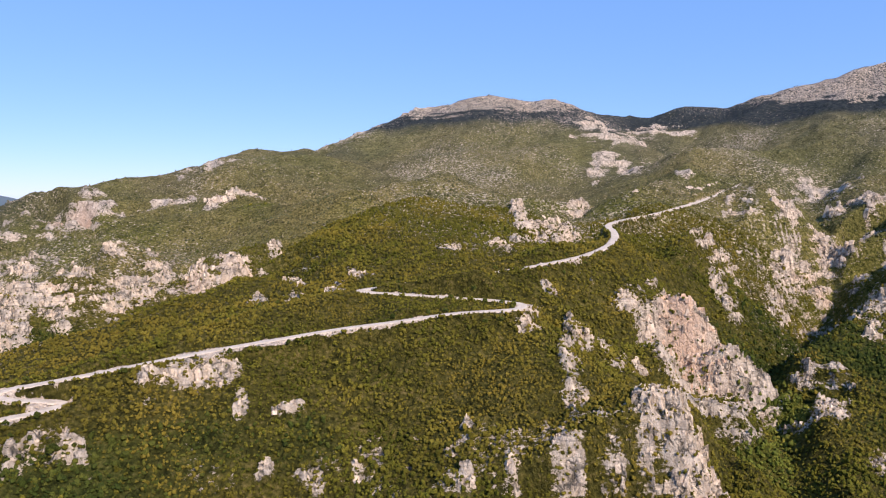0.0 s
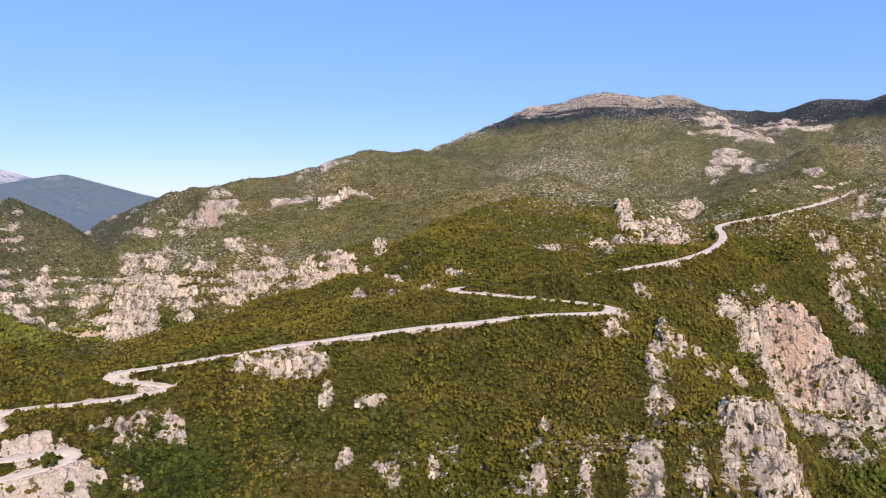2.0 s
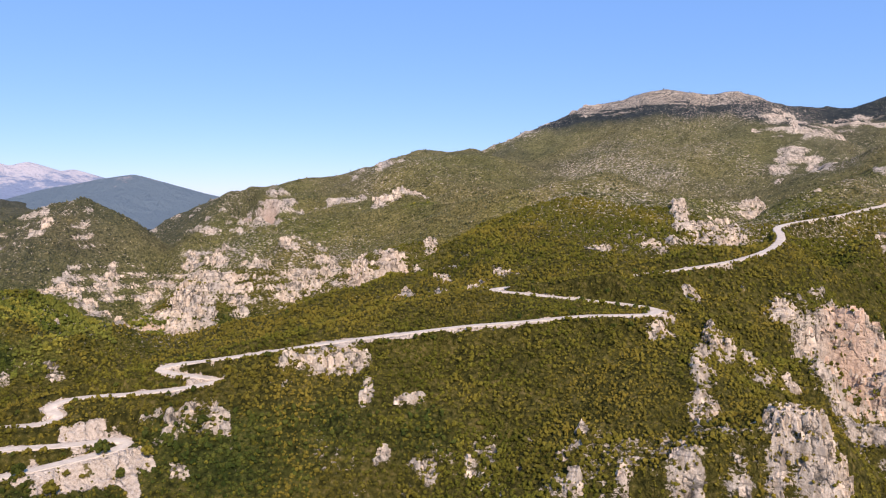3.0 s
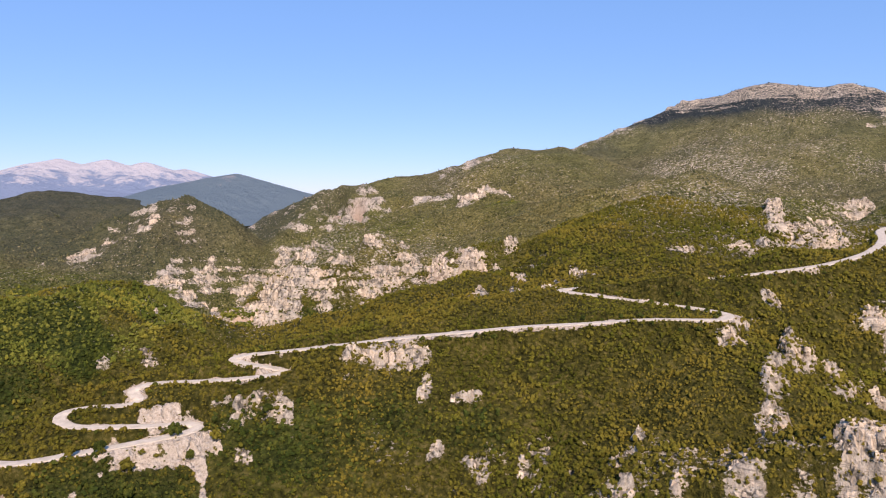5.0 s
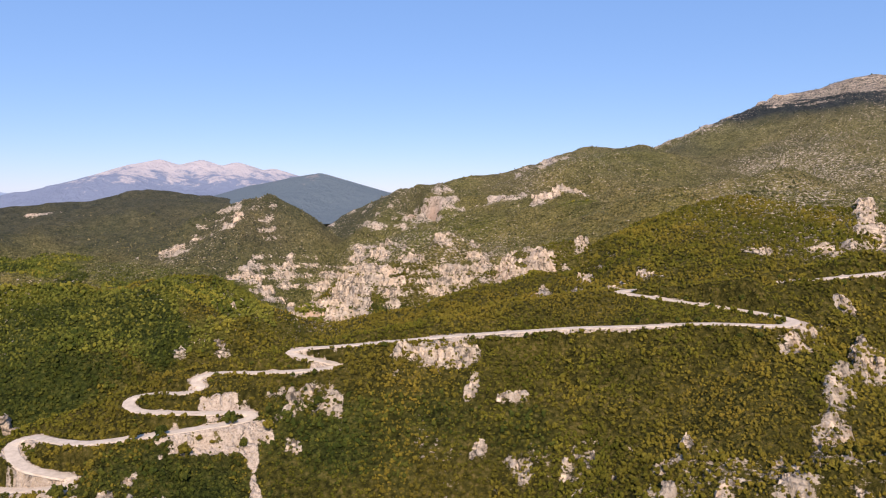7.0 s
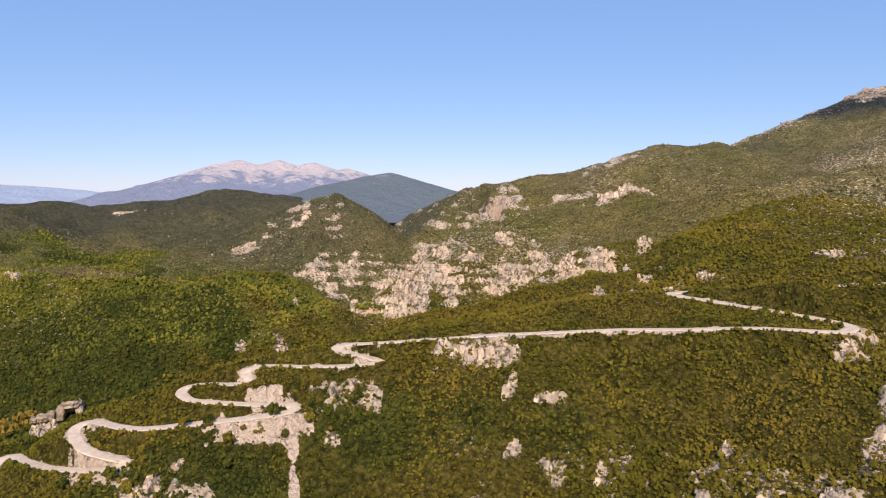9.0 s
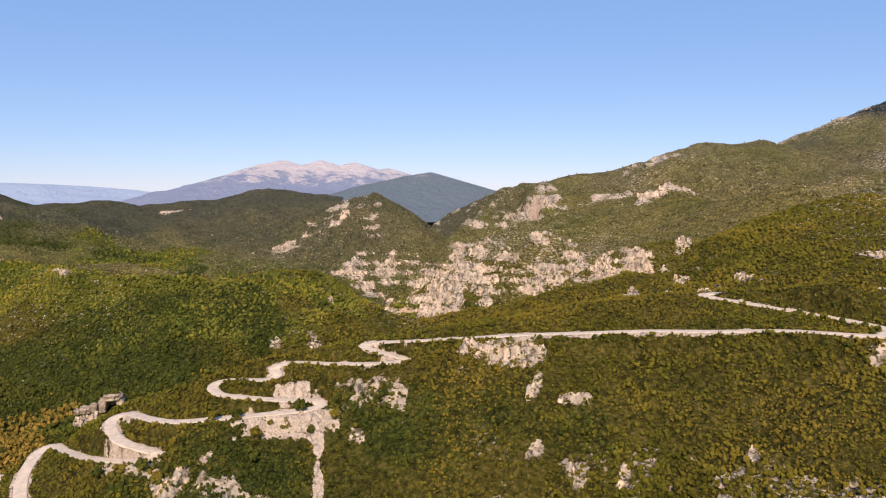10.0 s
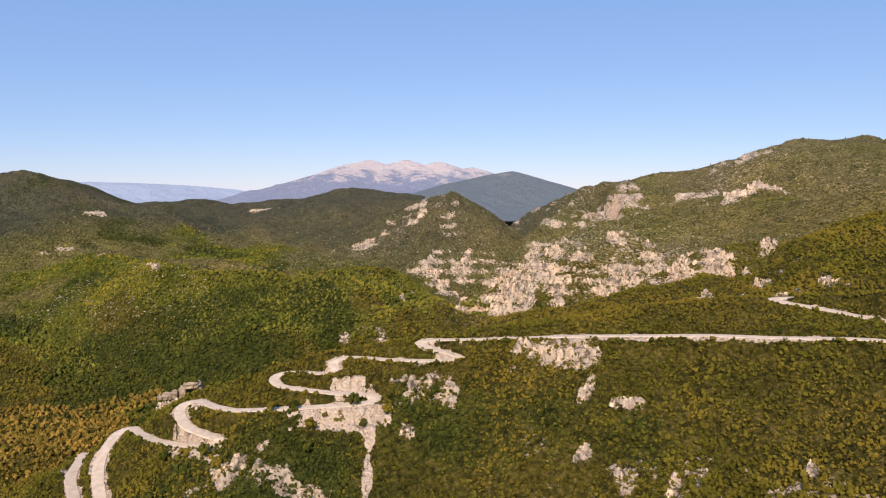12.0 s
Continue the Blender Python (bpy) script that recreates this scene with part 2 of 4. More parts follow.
ridge("east_shoulder", [(110, 440, -35), (150, 458, -45), (202, 535, -30), (250, 575, -73), (287, 630, -14), (318, 711, 10)],
      (0.74, 0.96, 40), (0.57, 0.55, 40))
ridge("knob_hill", [(-119, 547, -62), (-87, 600, -38), (-58, 637, -23), (-24, 670, -4), (9, 690, -3), (44, 709, 2), (82, 735, -2), (122, 765, -7), (163, 783, -10)],
      (0.38, 0.25, 60), (0.46, 0.24, 60))
ridge("pink_ridge", [(-660, 930, -70), (-590, 880, -30), (-524, 864, 12), (-486, 874, 8), (-433, 912, 22), (-384, 977, 29), (-364, 1011, 37), (-330, 1030, 52), (-297, 1046, 67), (-208, 1062, 73), (-195, 1150, 50), (-170, 1300, 84)],
      (0.34, 0.38, 80), (0.66, 0.52, 100))
ridge("middle_slope", [(-420, 800, -28), (-330, 800, -23), (-200, 800, -17), (-100, 790, -1), (0, 850, 18)],
      (0.40, 0.46, 60), (0.23, 0.23, 60))
ridge("peak_ridge", [(-224, 1290, 83), (-150, 1330, 115), (-49, 1379, 174), (52, 1379, 187), (120, 1385, 191), (219, 1383, 186), (355, 1437, 152), (450, 1420, 172), (557, 1393, 168), (666, 1344, 205), (799, 1269, 228), (1100, 1150, 290)],
      (0.60, 0.43, 120), (0.79, 0.34, 100))
ridge("dome_rock", [(-420, 640, -85), (-350, 640, -62), (-300, 635, -44), (-265, 610, -69), (-215, 600, -81), (-170, 640, -55)],
      (0.54, 0.80, 40), (0.40, 0.40, 60))
ridge("cone_hill", [(-690, 640, -35), (-630, 660, -16), (-588, 669, -10), (-565, 680, 12), (-520, 715, -20)],
      (0.98, 0.77, 40), (0.71, 0.38, 40))
ridge("green_hill", [(-1000, 230, -62), (-800, 260, -68), (-572, 268, -78), (-480, 300, -80), (-400, 345, -65), (-372, 395, -61), (-360, 440, -100)],
      (0.41, 0.84, 60), (0.22, 0.28, 60))
ridge("back_meadow", [(-950, 430, -50), (-749, 420, -76), (-728, 483, -66), (-600, 534, -85), (-540, 560, -86)],
      (0.19, 0.17, 60), (0.15, 0.21, 60))
ridge("left_hill", [(-1500, 150, 25), (-1120, 230, 22), (-1009, 277, 15), (-955, 326, -2), (-908, 377, -22), (-880, 420, -35)],
      (0.65, 0.36, 60), (0.37, 0.32, 60))
ridge("mid_hill", [(-1700, 500, -20), (-1250, 480, -28), (-1097, 442, -23), (-1040, 600, -23), (-993, 761, -9), (-949, 902, -6), (-850, 1000, -30)],
      (0.30, 0.16, 60), (0.23, 0.30, 60))
ridge("canyon_rim", [(225, 250, -114), (275, 330, -95), (320, 465, -97), (390, 590, -18), (450, 760, 0), (590, 930, 54)],
      (0.40, 0.39, 60), (0.49, 0.56, 60))
ridge("upper_slope", [(200, 700, 5), (287, 840, 12), (365, 990, 69), (490, 1030, 65), (700, 1000, 90)],
      (0.46, 0.47, 60), (0.45, 0.40, 60))
ridge("gorge_wall", [(236, 548, -56), (275, 562, -56), (298, 605, -42)],
      (1.60, 1.20, 30), (0.60, 0.60, 30))
ridge("orange_cliff", [(115, 398, -62), (130, 388, -80), (152, 412, -70)],
      (1.60, 1.00, 30), (0.90, 0.90, 30))
ridge("cave_cliff", [(-440, 560, -98), (-400, 548, -94), (-350, 548, -82), (-300, 552, -63), (-260, 556, -61)],
      (1.00, 0.90, 30), (0.30, 0.32, 40))
ridge("cliff_top", [(118, 442, -44), (147, 450, -46), (168, 438, -62)],
      (1.00, 0.90, 30), (0.90, 0.90, 30))
# streams that cut into the land: their bed, and the steepness of the banks
STREAMS["gorge"] = ([(120, 100, -180), (150, 280, -128), (185, 410, -116), (255, 480, -122), (315, 560, -114), (355, 650, -45), (400, 780, -10)], 1.22)
STREAMS["canyon"] = ([(-330, 60, -174), (-348, 190, -140), (-325, 330, -91), (-350, 430, -109), (-395, 505, -118), (-440, 580, -137), (-490, 690, -69), (-560, 780, -68), (-660, 860, -74), (-800, 980, -88)], 0.74)
STREAMS["side_canyon"] = ([(-350, 440, -120), (-285, 480, -133), (-220, 530, -111), (-160, 590, -68), (-120, 680, -41), (-60, 760, -19)], 0.73)
STREAMS["dome_gully"] = ([(-300, 480, -114), (-264, 540, -104), (-246, 590, -93), (-222, 640, -72)], 0.80)
STREAMS["gully"] = ([(-160, 560, -84), (-60, 460, -58), (40, 500, -43), (95, 620, -28), (125, 700, -37), (170, 780, -17), (200, 900, 5)], 0.78)
STREAMS["hollow"] = ([(60, 376, -46), (80, 352, -71), (110, 326, -101), (148, 292, -132)], 0.81)
# cliffs: the line of the foot, and how the ground may rise from it to the right and to the left
CLIFFS = {
    "orange_face": ([(118, 378, -90), (128, 379, -102), (148, 381, -107), (168, 388, -118)], 0.30, 5.0),
    "grey_face": ([(128, 356, -112), (150, 362, -120), (172, 374, -126)], 0.45, 3.0),
    "pillar_face": ([(28, 234, -107), (62, 236, -110), (94, 236, -112), (112, 262, -113), (120, 296, -113)], 0.40, 2.2),
    "gorge_face": ([(232, 518, -90), (262, 526, -92), (302, 545, -95)], 0.35, 3.0),
    "upper_face": ([(262, 614, -42), (300, 628, -48), (345, 640, -54), (385, 660, -50)], 0.40, 3.0),
    "side_face": ([(325, 596, -76), (366, 606, -76)], 0.35, 3.0),
    "cave_face": ([(-430, 535, -117), (-388, 516, -119), (-345, 524, -111)], 0.35, 2.5),
    "pale_face": ([(-240, 560, -96), (-205, 567, -88), (-160, 592, -78)], 0.30, 3.0),
    "pink_face": ([(-500, 850, -54), (-452, 826, -46), (-405, 790, -44), (-370, 752, -46)], 0.30, 1.9),
}
FLOOR = -150.0


def along(pts, x, y):
    """The nearest place on a line of points: distance, height there, and the side (1: square to the right, -1: to the left)."""
    best = None
    for (x0, y0, z0), (x1, y1, z1) in zip(pts[:-1], pts[1:]):
        ux, uy = x1 - x0, y1 - y0
        size = ux * ux + uy * uy
        s = np.clip(((x - x0) * ux + (y - y0) * uy) / size, 0, 1)
        dx, dy = x - x0 - s * ux, y - y0 - s * uy
        d = np.hypot(dx, dy)
        z, side = z0 + s * (z1 - z0), (dx * uy - dy * ux) / (math.sqrt(size) * (d + 1e-3))
        if best is None:
            best = [d, z, side]
        else:
            near = d < best[0]
            best = [np.where(near, a, b) for a, b in zip((d, z, side), best)]
    return best


def fall(d, s0, s1, reach):
    soft = np.sqrt(d * d + 36.0) - 6.0
    return s1 * soft + (s0 - s1) * reach * (1 - np.exp(-soft / reach))


def landform(form, x, y):
    pts, right, left = form
    best = None
    for piece in zip(pts[:-1], pts[1:]):
        d, z, side = along(piece, x, y)
        w = 0.5 + 0.5 * side * np.minimum(d / 8.0, 1)
        h = z - (w * fall(d, *right) + (1 - w) * fall(d, *left))
        best = h if best is None else np.maximum(best, h)
    return best


def soft_max(a, b, k):
    h = np.clip(0.5 + 0.5 * (a - b) / k, 0, 1)
    return b + (a - b) * h + k * h * (1 - h)


def land(x, y):
    """The height of the bare land, without its small relief."""
    h = np.full_like(x, FLOOR)
    for form in LANDFORMS.values():
        h = soft_max(h, landform(form, x, y), 10.0)
    for pts, bank in STREAMS.values():
        for piece in zip(pts[:-1], pts[1:]):
            d, z, _ = along(piece, x, y)
            h = -soft_max(-h, -(z + bank * (np.sqrt(d * d + 16.0) - 4.0)), 3.0)
    for pts, right, left in CLIFFS.values():
        d, z, side = along(pts, x, y)
        w = np.clip(0.5 + 0.8 * side, 0, 1)
        top = z + (right * w + left * (1 - w)) * d + 60 * np.clip((d - 45) / 25, 0, 2)
        h = -soft_max(-h, -top, 3.0)
    return h


# ---- noise, vectorised ----
def lattice(ix, iy, seed):
    n = (ix.astype(np.int64) * 374761393 + iy.astype(np.int64) * 668265263 + seed * 1274126177) & 0xFFFFFFFF
    n = ((n ^ (n >> 13)) * 1274126177) & 0xFFFFFFFF
    return ((n ^ (n >> 16)) & 0xFFFF) / 65535.0


def value_noise(x, y, seed):
    ix, iy = np.floor(x), np.floor(y)
    fx, fy = x - ix, y - iy
    fx, fy = fx * fx * (3 - 2 * fx), fy * fy * (3 - 2 * fy)
    a, b = lattice(ix, iy, seed), lattice(ix + 1, iy, seed)
    c, d = lattice(ix, iy + 1, seed), lattice(ix + 1, iy + 1, seed)
    return (a + (b - a) * fx) * (1 - fy) + (c + (d - c) * fx) * fy


def fbm(x, y, size, octaves, seed):
    """Noise from -1 to 1 or so, its largest swells that many metres wide."""
    total, gain, x, y = 0.0, 1.0, x / size, y / size
    for k in range(octaves):
        total = total + gain * (2 * value_noise(x, y, seed + k) - 1)
        gain, x, y = gain * 0.5, x * 1.93 + 0.37 * y, y * 1.93 - 0.37 * x
    return total


# ---- the road's line ----
UPPER_ROAD = [(330, 770, 9), (265, 691, -5), (240, 660, -9), (191, 610, -17), (150, 575, -22), (131, 547, -25), (124, 500, -28.5), (114, 462, -31.5), (100, 430, -34), (81, 402, -36.5),
              (59, 386, -39), (30, 378, -43), (-8, 374, -47), (-34, 369, -50), (-43, 360, -51), (-25, 354, -51.5), (5, 347, -52.5), (24, 342, -53), (37, 335, -53.7), (36, 324, -54.2), (26, 322, -54.8),
              (4, 320, -56), (-22, 313, -58.5), (-47, 306, -60.5), (-70, 298, -63), (-93, 290, -65.5)]
LOWER_ROAD = [(-93, 290, -65.5), (-114, 281, -68), (-133, 273, -70.5), (-154, 264, -73), (-166, 258, -74.2), (-168, 252, -75), (-159, 252, -76.5), (-150, 256, -78), (-145, 257, -79), (-146, 251, -79.5),
              (-155, 243, -80), (-171, 235, -81), (-190, 227, -82), (-194, 219, -83.5), (-187, 215, -85.5), (-190, 210, -86.8), (-203, 206, -88), (-210, 200, -89), (-207, 194, -90),
              (-197, 192, -90.8), (-185, 198, -91.3), (-172, 207, -92), (-162, 216, -92.6), (-157, 216, -93.2), (-158, 209, -93.8)]
BEND_ROAD = [(-158, 209, -93.8), (-171, 194, -95), (-186, 180, -96.5), (-200, 170, -98), (-217, 167, -99.2), (-232, 167, -100.5), (-235, 161, -102), (-226, 156, -103.5), (-213, 154, -105), (-203, 157, -106.3),
             (-195, 160, -107.5), (-194, 156, -108.8), (-207, 151, -111), (-227, 147, -114), (-253, 147, -117), (-266, 148, -118), (-268, 143, -119), (-257, 133, -121), (-245, 126, -123.5), (-231, 121, -126),
             (-215, 117, -128.5), (-206, 111, -130), (-214, 107, -131.5), (-237, 113, -134), (-262, 118, -135.5), (-279, 124, -136.5), (-302, 135, -138)]


def smooth_line(pts, step):
    """Catmull-Rom through the points, evenly walked."""
    p = np.array([pts[0], *pts, pts[-1]], float)
    out = []
    for k in range(1, len(p) - 2):
        n = max(2, int(np.linalg.norm(p[k + 1] - p[k]) / step))
        for s in np.arange(n) / n:
            a, b, c, d = p[k - 1:k + 3]
            out.append(0.5 * (2 * b + (c - a) * s + (2 * a - 5 * b + 4 * c - d) * s * s + (3 * b - a - 3 * c + d) * s ** 3))
    out.append(p[-2])
    return np.array(out)


ROAD_LINE = smooth_line(UPPER_ROAD + LOWER_ROAD[1:] + BEND_ROAD[1:], 2.0)
ROAD_HALF = 2.4


def road_near(x, y):
    """Distance to the road's middle and its height there; far away only roughly."""
    d, z = np.full(x.shape, 1e6), np.zeros(x.shape)
    for part in np.array_split(ROAD_LINE, 40):
        lo, hi = part[:, :2].min(0) - 25, part[:, :2].max(0) + 25
        m = np.nonzero((x > lo[0]) & (x < hi[0]) & (y > lo[1]) & (y < hi[1]))[0]
        if len(m):
            dd = np.hypot(x[m, None] - part[None, :, 0], y[m, None] - part[None, :, 1])
            k = dd.argmin(1)
            dd = dd[np.arange(len(m)), k]
            w = dd < d[m]
            d[m[w]], z[m[w]] = dd[w], part[k[w], 2]
    return d, z


# ---- where rock comes to the day ----
CRAGS = []


def crag(x, y, a, b, turn, strength, label, warm=0.0):
    """A rocky place: its middle, half-widths, turn in degrees, how much of it is rock, and how freshly broken."""
    CRAGS.append((x, y, a, b, turn, strength, label, warm))


PALE = "jagged pale grey limestone outcrop among green scrub"
crag(137, 384, 19.1, 25.8, -20, 2.00, "orange-stained limestone cliff face above the gorge", 1.0)
crag(144, 366, 21.7, 32.8, -21, 1.50, "steep grey limestone wall streaked with black", 0.2)
crag(166, 374, 7.88, 23.7, -24, 1.30, "steep grey limestone wall streaked with black")
crag(78, 249, 21.5, 10.8, -17, 1.00, "tall jagged limestone pillars on the steep near slope")
crag(82, 241, 18.2, 9.11, -19, 1.50, "tall jagged limestone pillars on the steep near slope")
crag(64, 241, 6.86, 6.59, -15, 1.30, "tall jagged limestone pillars on the steep near slope")
crag(64, 331, 5.2, 11.8, -11, 0.95, PALE)
crag(57, 302, 3.05, 7.65, -11, 0.90, PALE)
crag(85, 337, 9.57, 13.3, -14, 0.85, PALE)
crag(102, 342, 7.47, 5.7, -17, 0.80, PALE)
crag(56, 275, 2.47, 7.42, -12, 0.80, PALE)
crag(43, 245, 4.38, 9.62, -10, 0.80, PALE)
crag(18, 253, 2.79, 5.52, -4, 0.60, PALE)
crag(9, 258, 2.56, 2, -2, 0.60, PALE)
crag(21, 238, 3.95, 7.52, -5, 0.70, PALE)
crag(5, 234, 5.15, 4.5, -1, 0.65, PALE)
crag(108, 380, 12, 5.98, -16, 0.90, PALE)
crag(61, 365, 4.07, 3.53, -9, 0.70, PALE)
crag(46, 340, 3.78, 8.56, -8, 0.60, PALE)
crag(198, 464, 5, 10.3, -23, 0.90, PALE)
crag(190, 480, 5.12, 9.19, -22, 0.80, PALE)
crag(215, 521, 14.9, 11.2, -22, 0.90, "sheer jointed limestone cliff in the gorge", 0.4)
crag(197, 516, 11.6, 11.2, -21, 0.74, "sheer jointed limestone cliff in the gorge")
crag(261, 579, 7.69, 23.1, -24, 0.82, "sheer jointed limestone cliff in the gorge")
crag(279, 565, 20.1, 40.5, -26, 0.98, "sheer jointed limestone cliff in the gorge")
crag(327, 589, 22.3, 20.3, -29, 1.15, "sheer jointed limestone cliff in the gorge", 0.5)
crag(346, 632, 27.8, 18.1, -29, 0.90, "sheer jointed limestone cliff in the gorge", 0.2)
crag(312, 497, 14.5, 39.4, -32, 0.90, "sheer jointed limestone cliff in the gorge")
crag(201, 343, 8.75, 26, -30, 1.23, "sheer jointed limestone cliff in the gorge")
crag(202, 379, 8.51, 4.26, -28, 0.74, "sheer jointed limestone cliff in the gorge")
crag(178, 325, 7.34, 5.15, -29, 0.74, "sheer jointed limestone cliff in the gorge")
crag(167, 336, 4.96, 8.94, -26, 0.82, "sheer jointed limestone cliff in the gorge")
crag(188, 291, 4.96, 9.43, -33, 0.82, "sheer jointed limestone cliff in the gorge")
crag(305, 553, 3.48, 10.4, -29, 0.74, "sheer jointed limestone cliff in the gorge")
crag(268, 425, 5.53, 10.5, -32, 0.66, "sheer jointed limestone cliff in the gorge")
crag(302, 640, 27.2, 38.5, -25, 0.98, "sheer jointed limestone cliff in the gorge")
crag(449, 844, 28.9, 45, -28, 0.98, "sheer jointed limestone cliff in the gorge")
crag(415, 707, 17.1, 43.4, -30, 0.90, "sheer jointed limestone cliff in the gorge")
crag(415, 665, 13.8, 41.4, -32, 0.98, "sheer jointed limestone cliff in the gorge")
crag(348, 640, 28.8, 18.1, -29, 1.07, "sheer jointed limestone cliff in the gorge", 0.3)
crag(203, 526, 13, 18, -21, 0.70, "sheer jointed limestone cliff in the gorge")
crag(270, 642, 3.83, 11.5, -23, 0.66, "sheer jointed limestone cliff in the gorge")
crag(98, 615, 17.1, 31.4, -9, 0.90, "pale rock sheets on the far scrubby slope")
crag(81, 655, 14.5, 26.2, -7, 0.80, "pale rock sheets on the far scrubby slope")
crag(153, 761, 13.7, 23.3, -11, 0.90, "pale rock sheets on the far scrubby slope")
crag(46, 550, 6.68, 14.1, -5, 0.90, "pale rock sheets on the far scrubby slope")
crag(280, 1076, 23.2, 45, -15, 0.90, "pale rock sheets on the far scrubby slope")
crag(241, 1073, 13.3, 39.9, -13, 0.80, "pale rock sheets on the far scrubby slope")
crag(296, 1233, 48.8, 45, -13, 0.85, "pale rock sheets on the far scrubby slope")
crag(407, 1335, 46, 23, -17, 0.70, "pale rock sheets on the far scrubby slope")
crag(305, 872, 10.2, 7.9, -19, 0.60, "pale rock sheets on the far scrubby slope")
crag(193, 690, 7.88, 3.94, -16, 0.70, "pale rock sheets on the far scrubby slope")
crag(-283, 625, 21.7, 10.9, 28, 0.85, "grey limestone cliff with ledges of dark scrub")
crag(-258, 619, 10, 9.39, 26, 0.85, "grey limestone cliff with ledges of dark scrub")
crag(-322, 601, 16, 26.7, 31, 0.80, "grey limestone cliff with ledges of dark scrub")
crag(-283, 563, 27.4, 15.7, 30, 0.95, "grey limestone cliff with ledges of dark scrub")
crag(-307, 541, 10.4, 17.3, 33, 0.90, "grey limestone cliff with ledges of dark scrub")
crag(-255, 597, 11.9, 14.8, 27, 1.00, "grey limestone cliff with ledges of dark scrub")
crag(-471, 646, 38.9, 19.4, 39, 0.95, "grey limestone cliff with ledges of dark scrub")
crag(-347, 541, 15.1, 15.2, 36, 1.00, "grey limestone cliff with ledges of dark scrub")
crag(-346, 481, 29.1, 29.1, 39, 1.00, "grey limestone cliff with ledges of dark scrub")
crag(-360, 527, 24.2, 40, 38, 0.90, "grey limestone cliff with ledges of dark scrub")
crag(-480, 580, 21.6, 39.7, 42, 0.90, "grey limestone cliff with ledges of dark scrub")
crag(-505, 562, 22.9, 12, 44, 0.90, "grey limestone cliff with ledges of dark scrub")
crag(-503, 645, 17.2, 8.58, 40, 0.80, "grey limestone cliff with ledges of dark scrub")
crag(-403, 666, 14.3, 15.8, 34, 0.70, "grey limestone cliff with ledges of dark scrub")
crag(-348, 478, 10, 5, 40, 1.40, "limestone cliff foot with an orange hollow", 1.0)
crag(-209, 574, 14.2, 42.6, 24, 1.50, "pale pinkish cliff slanting up the side canyon", 0.5)
crag(-180, 591, 21.5, 10.7, 21, 1.20, "pale pinkish cliff slanting up the side canyon", 0.3)
crag(-150, 618, 5.24, 14.6, 17, 0.80, "pale pinkish cliff slanting up the side canyon")
crag(-131, 471, 7.3, 11.7, 20, 0.80, "pale pinkish cliff slanting up the side canyon")
crag(-78, 474, 21.7, 17.6, 14, 0.90, "pale pinkish cliff slanting up the side canyon")
crag(-114, 541, 9.11, 8.38, 16, 0.70, "pale pinkish cliff slanting up the side canyon")
crag(-71, 486, 7.26, 8.25, 13, 0.80, "pale pinkish cliff slanting up the side canyon")
crag(-428, 800, 32, 46, 31, 2.00, "pink-stained cliff on the shoulder of the mountain", 1.0)
crag(-460, 772, 25.4, 24, 33, 0.85, "pink-stained cliff on the shoulder of the mountain", 0.2)
crag(-527, 789, 31.6, 24, 36, 0.85, "pink-stained cliff on the shoulder of the mountain")
crag(-641, 873, 21.6, 24, 38, 0.85, "pink-stained cliff on the shoulder of the mountain")
crag(-545, 879, 17.2, 8.6, 34, 0.70, "pink-stained cliff on the shoulder of the mountain")
crag(-436, 866, 14.5, 24, 29, 0.70, "pink-stained cliff on the shoulder of the mountain")
crag(-584, 664, 17.8, 8.9, 44, 0.85, "pale rock sheets on the far scrubby slope")
crag(-632, 644, 22.7, 11.4, 47, 0.75, "pale rock sheets on the far scrubby slope")
crag(-571, 631, 27.2, 13.6, 44, 0.50, "pale rock sheets on the far scrubby slope")
crag(-330, 843, 21, 12.1, 24, 0.60, "pale rock sheets on the far scrubby slope")
crag(-267, 830, 21.6, 15.5, 21, 0.65, "pale rock sheets on the far scrubby slope")
crag(-329, 964, 20.1, 22, 21, 0.80, "pale rock sheets on the far scrubby slope")
crag(-310, 980, 20.3, 11.7, 20, 0.60, "pale rock sheets on the far scrubby slope")
crag(-221, 841, 14.3, 7.9, 17, 0.50, "pale rock sheets on the far scrubby slope")
crag(-124, 706, 5.88, 9.82, 13, 0.50, "pale rock sheets on the far scrubby slope")
crag(4, 529, 6.86, 5.52, 4, 0.60, "pale rock sheets on the far scrubby slope")
crag(44, 556, 6.3, 9.5, 0, 0.80, "pale rock sheets on the far scrubby slope")
crag(84, 658, 13.9, 25.5, -4, 0.90, "pale rock sheets on the far scrubby slope")
crag(114, 710, 13.9, 12, -6, 0.90, "pale rock sheets on the far scrubby slope")
crag(66, 575, 4.66, 6.02, -2, 0.70, "pale rock sheets on the far scrubby slope")
crag(-122, 261, 7.44, 4.72, 33, 0.75, PALE)
crag(-113, 268, 6.97, 4.46, 31, 0.80, PALE)
crag(-95, 278, 8.47, 5.37, 27, 0.85, PALE)
crag(-104, 270, 5.43, 2.71, 29, 0.70, PALE)
crag(-80, 265, 3.04, 5.14, 25, 0.95, PALE)
crag(-64, 267, 5.99, 2.99, 22, 1.00, PALE)
crag(-137, 230, 9.37, 5.39, 39, 0.95, PALE)
crag(-157, 228, 5.36, 3.53, 42, 0.85, PALE)
crag(-139, 239, 4.34, 3.2, 38, 0.80, PALE)
crag(-121, 231, 1.6, 4.3, 36, 0.80, PALE)
crag(-136, 215, 2.92, 3.59, 40, 0.80, PALE)
crag(-65, 244, 2.56, 1.78, 24, 0.80, PALE)
crag(-32, 253, 3.8, 5.22, 17, 0.75, PALE)
